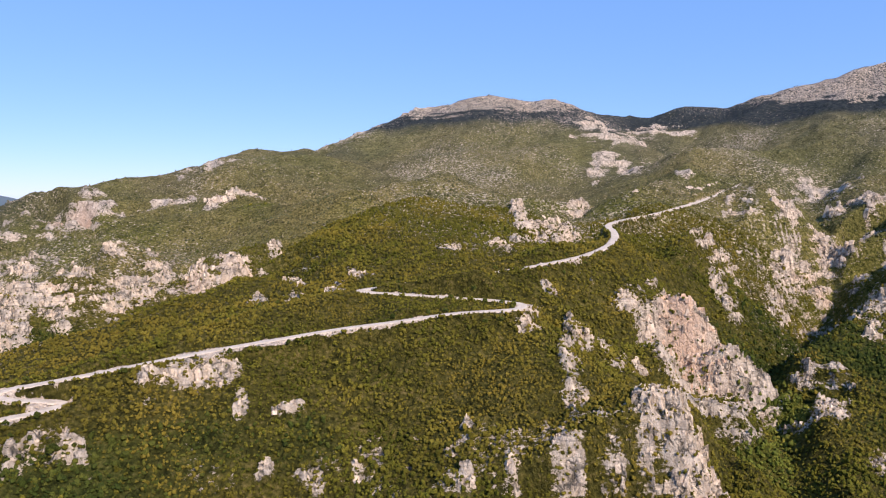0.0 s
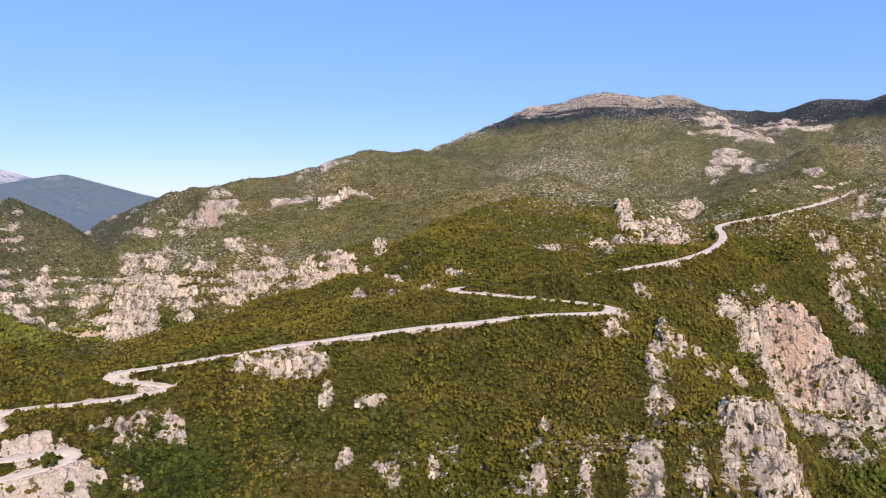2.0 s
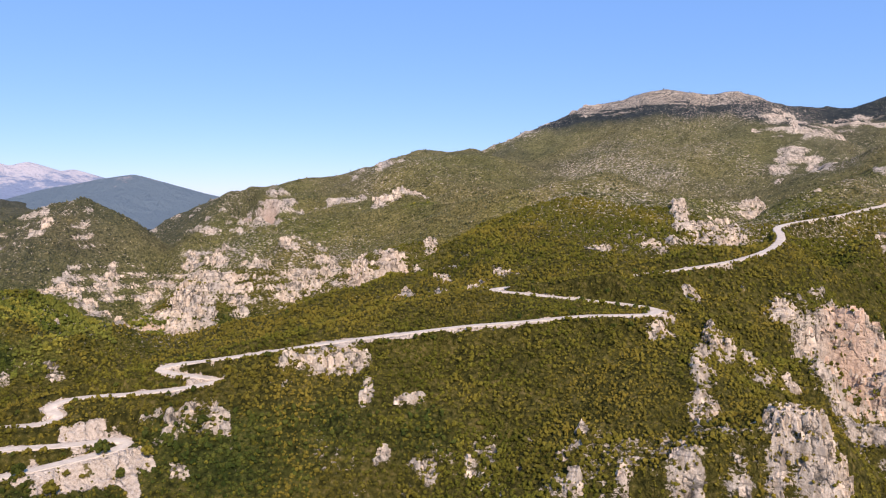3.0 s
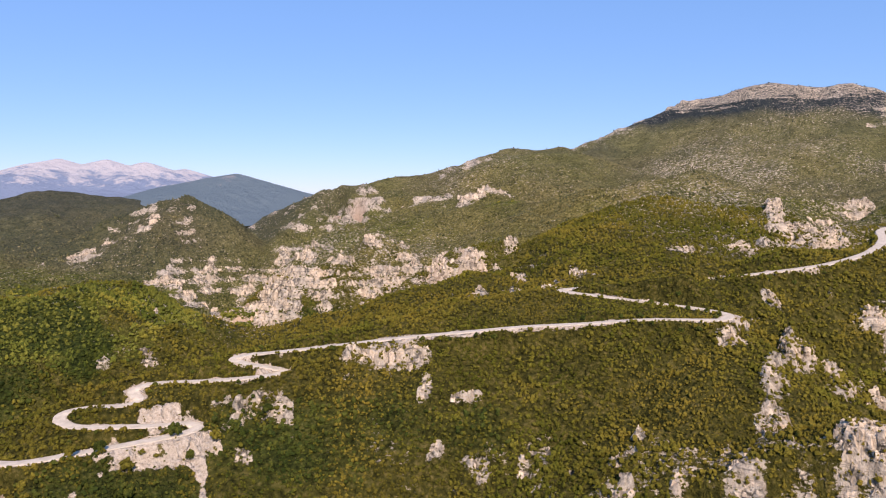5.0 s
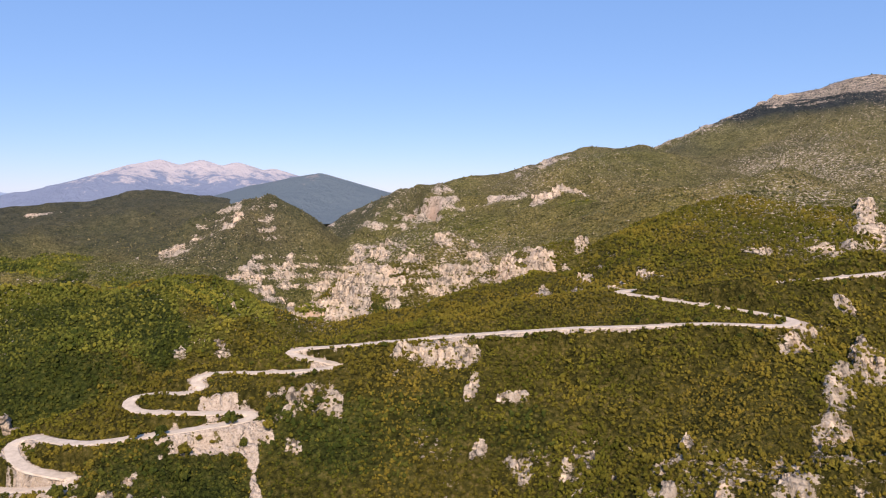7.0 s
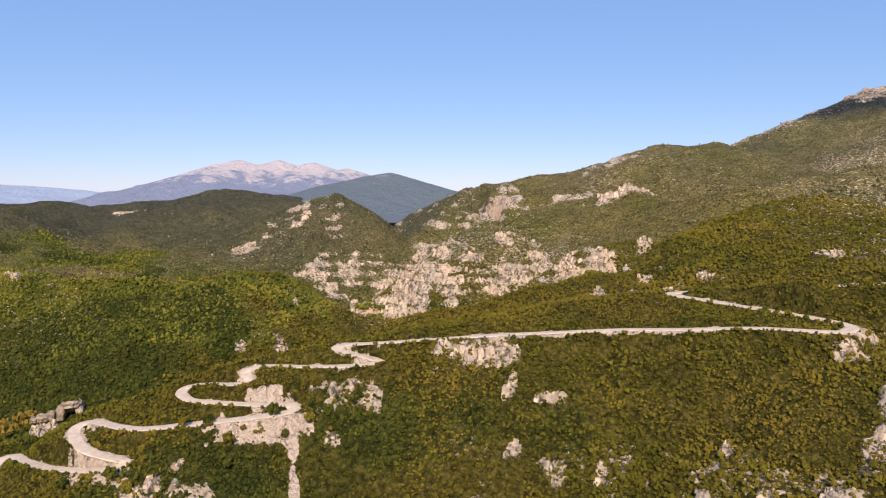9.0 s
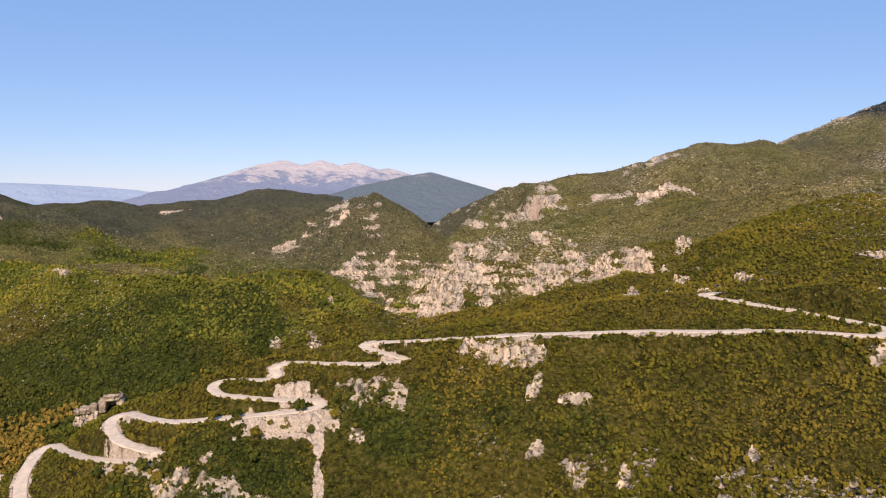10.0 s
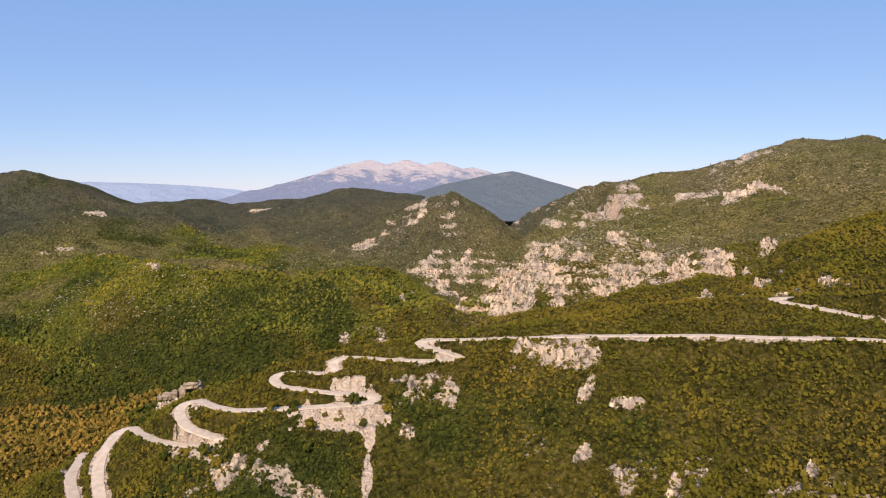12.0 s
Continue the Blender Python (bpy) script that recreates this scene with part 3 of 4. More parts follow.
crag(-48, 244, 4.99, 3, 21, 0.80, PALE)
crag(-17, 257, 7.59, 4.61, 13, 0.62, PALE)
crag(-12, 247, 3.23, 2.06, 13, 0.70, PALE)
crag(18, 255, 6.14, 3.07, 5, 0.62, PALE)
crag(39, 253, 2.02, 6, 1, 0.70, PALE)
crag(54, 274, 3.29, 8.49, -3, 0.85, PALE)
crag(57, 299, 4.32, 7.02, -3, 0.95, PALE)
crag(65, 332, 7.49, 4.49, -4, 0.95, PALE)
crag(61, 367, 6.5, 3.25, -3, 0.75, PALE)
crag(83, 386, 3.13, 2.04, -6, 0.70, PALE)
crag(36, 319, 6.15, 3.07, 1, 0.60, PALE)
crag(45, 339, 4.9, 4.5, -1, 0.60, PALE)
crag(19, 240, 3.46, 2.99, 6, 0.75, PALE)
crag(4, 250, 4.85, 3.04, 9, 0.50, PALE)
crag(-171, 153, 5.41, 4.47, 65, 0.75, "broken limestone ledge under the hairpin bend")
crag(-157, 160, 5.75, 4.47, 62, 0.85, "broken limestone ledge under the hairpin bend")
crag(-148, 164, 4.09, 2.48, 60, 0.80, "broken limestone ledge under the hairpin bend")
crag(-179, 150, 1.99, 3.81, 66, 0.80, "broken limestone ledge under the hairpin bend")
crag(-133, 213, 2.6, 2.82, 50, 0.90, "broken limestone ledge under the hairpin bend")
crag(-142, 171, 3.66, 1.83, 58, 0.70, "broken limestone ledge under the hairpin bend")
crag(-132, 187, 2.65, 1.63, 54, 0.80, "broken limestone ledge under the hairpin bend")
crag(-138, 170, 6.01, 3, 58, 0.80, "broken limestone ledge under the hairpin bend")
crag(-170, 167, 1.6, 1.6, 62, 0.80, "broken limestone ledge under the hairpin bend")
crag(-177, 139, 2.59, 2.23, 68, 0.70, "broken limestone ledge under the hairpin bend")
crag(-387, 430, 11.5, 11.7, 48, 1.00, "dark rocks at the tip of the wooded hill")
crag(-312, 331, 11.4, 6.72, 51, 0.62, "scattered stones on a scrubby bank")
crag(-567, 273, 5.27, 15.8, 68, 0.80, "scattered stones on a scrubby bank")
crag(-654, 582, 25.2, 16, 52, 0.50, "scattered stones on a scrubby bank")
crag(-892, 328, 26.9, 5.4, 73, 0.42, "thin pale rock ledge on a wooded hill")
crag(-904, 232, 15.5, 3.3, 79, 0.42, "thin pale rock ledge on a wooded hill")
crag(-852, 228, 10.5, 3.88, 78, 0.42, "thin pale rock ledge on a wooded hill")
crag(-803, 246, 19.1, 3.81, 76, 0.42, "thin pale rock ledge on a wooded hill")
crag(-692, 258, 8, 7.28, 74, 0.42, "thin pale rock ledge on a wooded hill")
crag(-974, 598, 30.3, 8.84, 62, 0.42, "thin pale rock ledge on a wooded hill")
crag(-562, 272, 5.3, 6.36, 70, 0.42, "thin pale rock ledge on a wooded hill")
crag(-190, 1310, 60, 18, 30, 0.85, "pale rock edge of the high plateau")
crag(-100, 1350, 60, 18, 25, 0.85, "pale rock edge below the summit")
crag(-362, 203, 6, 4, 41, 0.80, "grey boulders beside a dark rock shelter")


def blob(x, y, cx, cy, a, b, turn):
    c, s = math.cos(radians(turn)), math.sin(radians(turn))
    u, v = ((x - cx) * c + (y - cy) * s) / a, ((y - cy) * c - (x - cx) * s) / b
    return np.clip(1.4 - np.sqrt(u * u + v * v), 0, 1)


def crag_mask(x, y):
    m = np.zeros_like(x)
    far = np.clip((np.hypot(x, y) - 200) / 1000, 0, 1)
    x, y = x + (2.2 + 8 * far) * fbm(x, y, 9 + 20 * far, 3, 131), y + (2.2 + 8 * far) * fbm(x, y, 9 + 20 * far, 3, 137)  # ragged edges
    for cx, cy, a, b, turn, strength, _, _ in CRAGS:
        near = np.nonzero(np.hypot(x - cx, y - cy) < 1.9 * max(a, b))[0]
        m[near] = np.maximum(m[near], strength * blob(x[near], y[near], cx, cy, 1.25 * a, 1.25 * b, turn))
    return m


# ---- what grows where ----
def wood_share(x, y):
    """Where bright broadleaf wood takes the place of the dry scrub."""
    d = along(LANDFORMS["green_hill"][0], x, y)[0]
    m = np.clip(1.45 - d / 62, 0, 1) * (x > -760)
    m = np.maximum(m, 0.9 * blob(x, y, -580, 190, 110, 36, 0))
    m = np.maximum(m, 0.52 * blob(x, y, -670, 440, 190, 85, 20))
    m = np.maximum(m, 0.7 * blob(x, y, 175, 370, 22, 90, -15))
    m = np.maximum(m, 0.6 * blob(x, y, -215, 800, 60, 18, 10))
    m = np.maximum(m, 0.7 * blob(x, y, -330, 440, 18, 26, 20))
    return m + 0.4 * fbm(x, y, 60, 4, 401) * (m > 0.02)


def rust_share(x, y):
    return np.maximum(blob(x, y, -375, 145, 62, 44, 35), 0.8 * blob(x, y, -398, 190, 26, 18, 30)) + 0.25 * fbm(x, y, 30, 2, 411)


def pine_share(h, x, y):
    return np.clip((h - 95 + 18 * fbm(x, y, 120, 3, 421)) / 25, 0, 1) * (y > 1080)


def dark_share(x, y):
    """Ground under taller dark evergreens; shade of hollows and gorge put into its colour."""
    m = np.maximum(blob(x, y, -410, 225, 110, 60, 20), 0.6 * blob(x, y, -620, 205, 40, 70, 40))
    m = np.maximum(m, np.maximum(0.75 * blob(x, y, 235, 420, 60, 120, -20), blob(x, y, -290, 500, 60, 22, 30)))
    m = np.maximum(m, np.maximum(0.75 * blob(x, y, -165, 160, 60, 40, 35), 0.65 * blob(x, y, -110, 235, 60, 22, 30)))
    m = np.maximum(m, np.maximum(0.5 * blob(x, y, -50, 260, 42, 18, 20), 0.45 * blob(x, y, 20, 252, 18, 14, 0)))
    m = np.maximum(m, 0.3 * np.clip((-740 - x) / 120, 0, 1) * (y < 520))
    # relief shading put into the colour: hollows of the wooded hill go darker
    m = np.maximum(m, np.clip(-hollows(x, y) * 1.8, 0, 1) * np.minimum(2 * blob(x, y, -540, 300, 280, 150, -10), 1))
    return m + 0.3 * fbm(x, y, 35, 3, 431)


# freshly cut or washed-out earth: x, y, half-widths, turn
BARE = [(-151, 209, 8, 4.5, 45), (-148, 203, 13, 2.0, -38), (-132, 190, 13, 1.6, -38), (-118, 179, 9, 1.4, -38), (-166, 193, 12, 6, 45), (-159, 203, 8, 6, 45), (-171, 212, 11, 5, 40), (-150, 250, 7, 4, 40), (-189, 153, 7, 5, 20), (-206, 145, 9, 4, 10), (-226, 163, 4, 1.6, 0), (39, 330, 6, 6, 0), (290, 818, 62, 3, 41)]


def hollows(x, y):
    """Small spurs (up to 1) and the hollows between them (down to -1)."""
    return np.clip(1.0 - 2.6 * np.abs(fbm(x, y, 105, 3, 17)), -1, 1)


def terrace(h, step):
    f = h / step
    n = np.floor(f)
    r = f - n
    return (n + np.clip((r - 0.45) / 0.32, 0, 1) * 0.85 + 0.15 * r) * step


def ground_height(x, y):
    """The finished height of the ground, how rocky and how bare it is there, and how far the road is."""
    far = np.clip((np.hypot(x, y) - 200) / 1000, 0, 1)
    h = land(x + 14 * far * fbm(x, y, 90, 3, 11), y + 14 * far * fbm(x, y, 90, 3, 23))
    h = h + (1.0 + 6 * far) * fbm(x, y, 85, 5, 5) + 10 * far * (0.45 - np.abs(fbm(x, y, 150, 3, 9)))
    for cx, cy, a, b, rise in ((156, 383, 23, 12, 13.0), (167, 364, 20, 12, 9.0)):  # the buttress that stands out above the gorge
        h = h + rise * np.clip(2.5 * blob(x + 2 * fbm(x, y, 9, 3, 15), y + 2 * fbm(x, y, 9, 3, 19), cx, cy, a, b, -18), 0, 1)
    h = h + 9.0 * hollows(x, y) * np.maximum(blob(x, y, -520, 300, 230, 120, -10), 0.7 * blob(x, y, -250, 820, 260, 130, 20))
    mask = crag_mask(x, y)
    ledge = np.sin((h + 5 * fbm(x, y, 40, 3, 47)) * (0.75 - 0.35 * far))
    rock = np.where(mask > 0, np.minimum(mask, 0.62 - 0.22 * np.clip(far * 4 - 0.7, 0, 0.5)) + 0.6 * np.maximum(mask - 0.95, 0) + 0.66 * fbm(x, y, 9 + 12 * far, 5, 41) + (0.14 + 0.45 * np.minimum(far, 0.4)) * ledge, 0)
    rough = np.clip((rock - 0.35) * 2.2, 0, 1)
    step = 6.5 + 6.0 * far
    jag = terrace(h + 4.0 * fbm(x, y, 12 + 10 * far, 3, 61), step) + (1.6 + 1.5 * far) * fbm(x, y, 5 + 8 * far, 3, 71)
    h = h + rough * 0.85 * (jag + 0.3 * step - h)
    h = h - np.clip(h - (-53.8 - 0.034 * (x + 3) - 0.05 * (345 - y)), 0, 9) * np.clip(2.2 * blob(x, y, -4, 337, 44, 15, -13), 0, 1)  # the hollow between the two legs of the bend
    h = h - np.clip(h + 78.8, 0, 7) * np.clip(2 * blob(x, y, -158, 249, 11, 5, 12), 0, 1)
    d, rz = road_near(x, y)
    w = np.clip((d - ROAD_HALF - 0.8) / (4.5 + 2.0 * fbm(x, y, 9, 2, 87)), 0, 1)
    w = w * w * (3 - 2 * w)
    h = np.where(d < 20, (rz - 0.25) * (1 - w) + h * w, h)
    bare = np.where(d < 20, np.clip(1.0 - (d - ROAD_HALF) / np.where(y > 395, 1.1, 2.0), 0, 1) + 0.7 * fbm(x, y, 7, 4, 81) * np.clip(1.2 - (d - ROAD_HALF) / np.where(y > 395, 2.5, 6), 0, 1), 0)
    bare = np.where(d < 20, bare * np.clip(2.2 - np.abs(h - rz) / 1.1, 0, 1), bare)  # steep banks are overgrown
    x, y = x + 2.5 * fbm(x, y, 13, 3, 91), y + 2.5 * fbm(x, y, 13, 3, 95)
    for cx, cy, a, b, turn in BARE:
        bare = np.maximum(bare, 1.05 * blob(x, y, cx, cy, a, b, turn) + 0.5 * fbm(x, y, 5, 4, 83) * (blob(x, y, cx, cy, a, b, turn) > 0))
    return h, rock, bare, d


# ---- the ground: one sheet, finer where it lies near ----
def mesh_object(name, verts, faces, mat, smooth=False, parent=None):
    """faces: an array of triangles or of quads."""
    me = bpy.data.meshes.new(name)
    n, k = faces.shape
    me.vertices.add(len(verts))
    me.vertices.foreach_set("co", np.asarray(verts, np.float32).ravel())
    me.loops.add(n * k)
    me.loops.foreach_set("vertex_index", faces.astype(np.int32).ravel())
    me.polygons.add(n)
    me.polygons.foreach_set("loop_start", np.arange(0, n * k, k, dtype=np.int32))
    me.polygons.foreach_set("use_smooth", np.full(n, smooth))
    me.update(calc_edges=True)
    me.materials.append(mat)
    ob = new(name, me)
    ob.parent = parent
    return ob


def put_attribute(ob, name, values):
    a = ob.data.attributes.new(name, "FLOAT", "POINT")
    a.data.foreach_set("value", np.asarray(values, np.float32))


fan = np.concatenate([np.linspace(-46, 92, 840, endpoint=False), np.linspace(92, 314, 70, endpoint=False)])
reach = [2.0]
while reach[-1] < 4600:
    r = reach[-1]
    reach.append(r + (12.0 if r < 190 else max(0.85, 0.0043 * r) if r < 1600 else 0.03 * r))
reach = np.array(reach)
A, R = np.meshgrid(np.radians(fan), reach)
X, Y = (30 - R * np.sin(A)).ravel(), (0 + R * np.cos(A)).ravel()
H, rock, bare, road_d = ground_height(X, Y)
far_out = np.clip((np.hypot(X, Y) - 2000) / 800, 0, 1)
H = H * (1 - far_out) + (-110.0) * far_out
rows, cols = len(reach), len(fan)
i = np.arange(rows * cols).reshape(rows, cols)
a, b, c, d = i[:-1, :], np.roll(i, -1, 1)[:-1, :], np.roll(i, -1, 1)[1:, :], i[1:, :]
quads = np.stack([a, d, c, b], -1).reshape(-1, 4)
crest = np.interp(X, (-260, -193, -150, -112, -70, 17, 120, 260, 330), (80, 104, 119, 144, 162, 170, 172, 166, 185))
bald = 38 * np.exp(-((X - 60) / 150) ** 2) + 22 * np.clip((X - 560) / 100, 0, 1)
rock = np.maximum(rock, np.clip((H - 182 + bald + 16 * fbm(X, Y, 70, 5, 77) + 9 * np.sin(H * 0.55 + 4 * fbm(X, Y, 120, 3, 79))) / 16, 0, 0.52) * (Y > 1150))
rock = np.maximum(rock, np.clip((H - crest + 20 + 14 * fbm(X, Y, 45, 5, 73) + 6 * np.sin(H * 0.7)) / 14, 0, 0.50) * (Y > 1220) * (X > -240) * (X < 320))
dry = np.clip(0.45 + 0.6 * fbm(X, Y, 120, 3, 33), 0, 1)
warm = np.zeros_like(X)
for cx, cy, a, b, turn, _, _, fresh in CRAGS:
    if fresh:
        warm = np.maximum(warm, fresh * blob(X, Y, cx, cy, 0.75 * a, 0.75 * b, turn))
warm = np.maximum(warm, 0.12 * (H > 135) * (Y > 1150))
cool = np.clip((H - 98 + 20 * fbm(X, Y, 140, 5, 421) - 0.02 * np.abs(X - 250)) / 20, 0, 1) * (Y > 1080)
# haze on the left hills and far slopes, put into the colour
cool = np.maximum(cool, 0.62 * np.clip((-800 - X + 40 * fbm(X, Y, 150, 3, 425)) / 90, 0, 1))
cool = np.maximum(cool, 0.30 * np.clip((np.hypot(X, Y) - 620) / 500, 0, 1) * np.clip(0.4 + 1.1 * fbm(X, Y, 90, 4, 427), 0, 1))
cool = np.maximum(cool, 0.5 * np.clip((-430 - X) / 120, 0, 1) * np.clip((Y - 480) / 80, 0, 1))
specks = (0.265 + 0.16 * fbm(X, Y, 130, 3, 451)) * np.clip((np.hypot(X, Y) - 380) / 200, 0, 1) + 0.36 * blob(X, Y, -5, 244, 120, 24, 4) * np.clip(0.5 + 1.2 * fbm(X, Y, 14, 3, 453), 0, 1.2)
rock = np.maximum(rock, np.clip(specks, 0, 0.40) * (X > -640))
canopy = np.clip(1 - 3 * np.maximum(rock - 0.2, 0), 0, 1) * np.clip((road_d - 4) / 5, 0, 1) * np.clip(1 - 2 * bare, 0, 1) * (np.hypot(X, Y) < 900)
H = H + canopy * 0.75 * (np.abs(fbm(X, Y, 3.2, 2, 611)) - 0.35)  # low growth swells over the bare ground
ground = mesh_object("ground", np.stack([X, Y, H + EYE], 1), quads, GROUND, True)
tagged(ground, "scrub-covered limestone hillsides with crags and a gorge", "hillside", kind="structure")
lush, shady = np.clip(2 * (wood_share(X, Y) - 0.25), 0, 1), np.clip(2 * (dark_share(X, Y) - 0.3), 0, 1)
undergrowth_shade = np.clip((690 - np.hypot(X, Y)) / 120, 0, 1) * (1 - 0.6 * lush)
# pale: how much distance haze goes into the ground colour
for key, values in (("cool", cool), ("undergrowth_shade", undergrowth_shade), ("pale", np.clip((np.hypot(X, Y) - 700) / 600, 0, 1)), ("lush", lush), ("shady", shady), ("rock", rock), ("bare", bare), ("dry", dry), ("warm", np.clip(warm + 0.4 * warm * fbm(X, Y, 12, 3, 35), 0, 1))):
    put_attribute(ground, key, values)

# ---- the road: one paved ribbon ----
tang = np.gradient(ROAD_LINE[:, :2], axis=0)
tang /= np.linalg.norm(tang, axis=1)[:, None]
side = np.stack([tang[:, 1], -tang[:, 0]], 1)
profile = [(-2.75, -0.6), (-2.4, 0.02), (-2.15, 0.06), (0, 0.10), (2.15, 0.06), (2.4, 0.02), (2.75, -0.6)]
rv = np.concatenate([np.column_stack([ROAD_LINE[:, :2] + side * o, ROAD_LINE[:, 2] + dz + EYE]) for o, dz in profile])
n = len(ROAD_LINE)
i = np.arange(len(rv)).reshape(len(profile), n)
quads = np.stack([i[:-1, :-1], i[1:, :-1], i[1:, 1:], i[:-1, 1:]], -1).reshape(-1, 4)
road = mesh_object("road", rv, quads, ROAD, False)
tagged(road, "pale dusty mountain road winding in hairpin bends", "road", kind="structure")


# ---- scrub ----
GOLD = (1 + 5 ** 0.5) / 2
ICO_V = np.array([(-1, GOLD, 0), (1, GOLD, 0), (-1, -GOLD, 0), (1, -GOLD, 0), (0, -1, GOLD), (0, 1, GOLD), (0, -1, -GOLD), (0, 1, -GOLD), (GOLD, 0, -1), (GOLD, 0, 1), (-GOLD, 0, -1), (-GOLD, 0, 1)]) / math.hypot(1, GOLD)
ICO_F = np.array([(0, 11, 5), (0, 5, 1), (0, 1, 7), (0, 7, 10), (0, 10, 11), (1, 5, 9), (5, 11, 4), (11, 10, 2), (10, 7, 6), (7, 1, 8), (3, 9, 4), (3, 4, 2), (3, 2, 6), (3, 6, 8), (3, 8, 9), (4, 9, 5), (2, 4, 11), (6, 2, 10), (8, 6, 7), (9, 8, 1)])
rng = np.random.default_rng(7)


def bush_shape(lumps, spread):
    """A low bush of several uneven clumps, about one metre in radius."""
    vs, fs = [], []
    for k in range(lumps):
        a = rng.uniform(0, 2 * math.pi)
        off = np.array([math.cos(a), math.sin(a), 0]) * spread * (k > 0) * rng.uniform(0.6, 1.1) + np.array([0, 0, rng.uniform(0.3, 0.75)])
        size = rng.uniform(0.45, 0.85) * np.array([1, 1, rng.uniform(0.75, 1.05)])
        v = ICO_V * rng.uniform(0.52, 1.42, (12, 1)) * size
        turn = rng.uniform(0, 2 * math.pi)
        v = np.column_stack([v[:, 0] * math.cos(turn) - v[:, 1] * math.sin(turn), v[:, 0] * math.sin(turn) + v[:, 1] * math.cos(turn), v[:, 2]])
        vs.append(v + off)
        fs.append(ICO_F + 12 * k)
    return np.concatenate(vs), np.concatenate(fs)


def scatter(name, x, y, z, radius, shapes, mat, label, smooth=False):
    """Many bushes in one mesh."""
    which = rng.integers(0, len(shapes), len(x))
    V, F, base = [], [], 0
    for k, (v, f) in enumerate(shapes):
        m = np.nonzero(which == k)[0]
        if not len(m):
            continue
        turn = rng.uniform(0, 2 * math.pi, len(m))
        c, s, r = np.cos(turn)[:, None], np.sin(turn)[:, None], radius[m][:, None]
        tall = rng.uniform(0.85, 1.55, len(m))[:, None]
        P = np.stack([(v[:, 0] * c - v[:, 1] * s) * r + x[m][:, None], (v[:, 0] * s + v[:, 1] * c) * r + y[m][:, None], v[:, 2] * r * tall + z[m][:, None]], -1)
        V.append(P.reshape(-1, 3))
        F.append((f[None] + base + (np.arange(len(m)) * len(v))[:, None, None]).reshape(-1, 3))
        base += len(m) * len(v)
    ob = mesh_object(name, np.concatenate(V), np.concatenate(F), mat, smooth)
    return tagged(ob, label, "scrub", kind="stuff")


def fan_points(r0, r1, spacing):
    """Uneven points over the stretch of country in front of the flight."""
    area = 0.5 * math.radians(132) * (r1 * r1 - r0 * r0)
    n = int(area / spacing ** 2)
    r = np.sqrt(rng.uniform(r0 * r0, r1 * r1, n))
    a = np.radians(rng.uniform(-42, 90, n))
    return 30 - r * np.sin(a), r * np.cos(a)


CLUMPS = [bush_shape(1, 0.0) for _ in range(24)]
OCT_V = np.array([(1, 0, 0), (-1, 0, 0), (0, 1, 0), (0, -1, 0), (0, 0, 1), (0, 0, -0.6)], float)
OCT_F = np.array([(0, 2, 4), (2, 1, 4), (1, 3, 4), (3, 0, 4), (2, 0, 5), (1, 2, 5), (3, 1, 5), (0, 3, 5)])
TUFTS = [(OCT_V * rng.uniform(0.6, 1.4, (6, 1)) + rng.uniform(-0.25, 0.25, (6, 3)) + (0, 0, 0.3), OCT_F) for _ in range(30)]


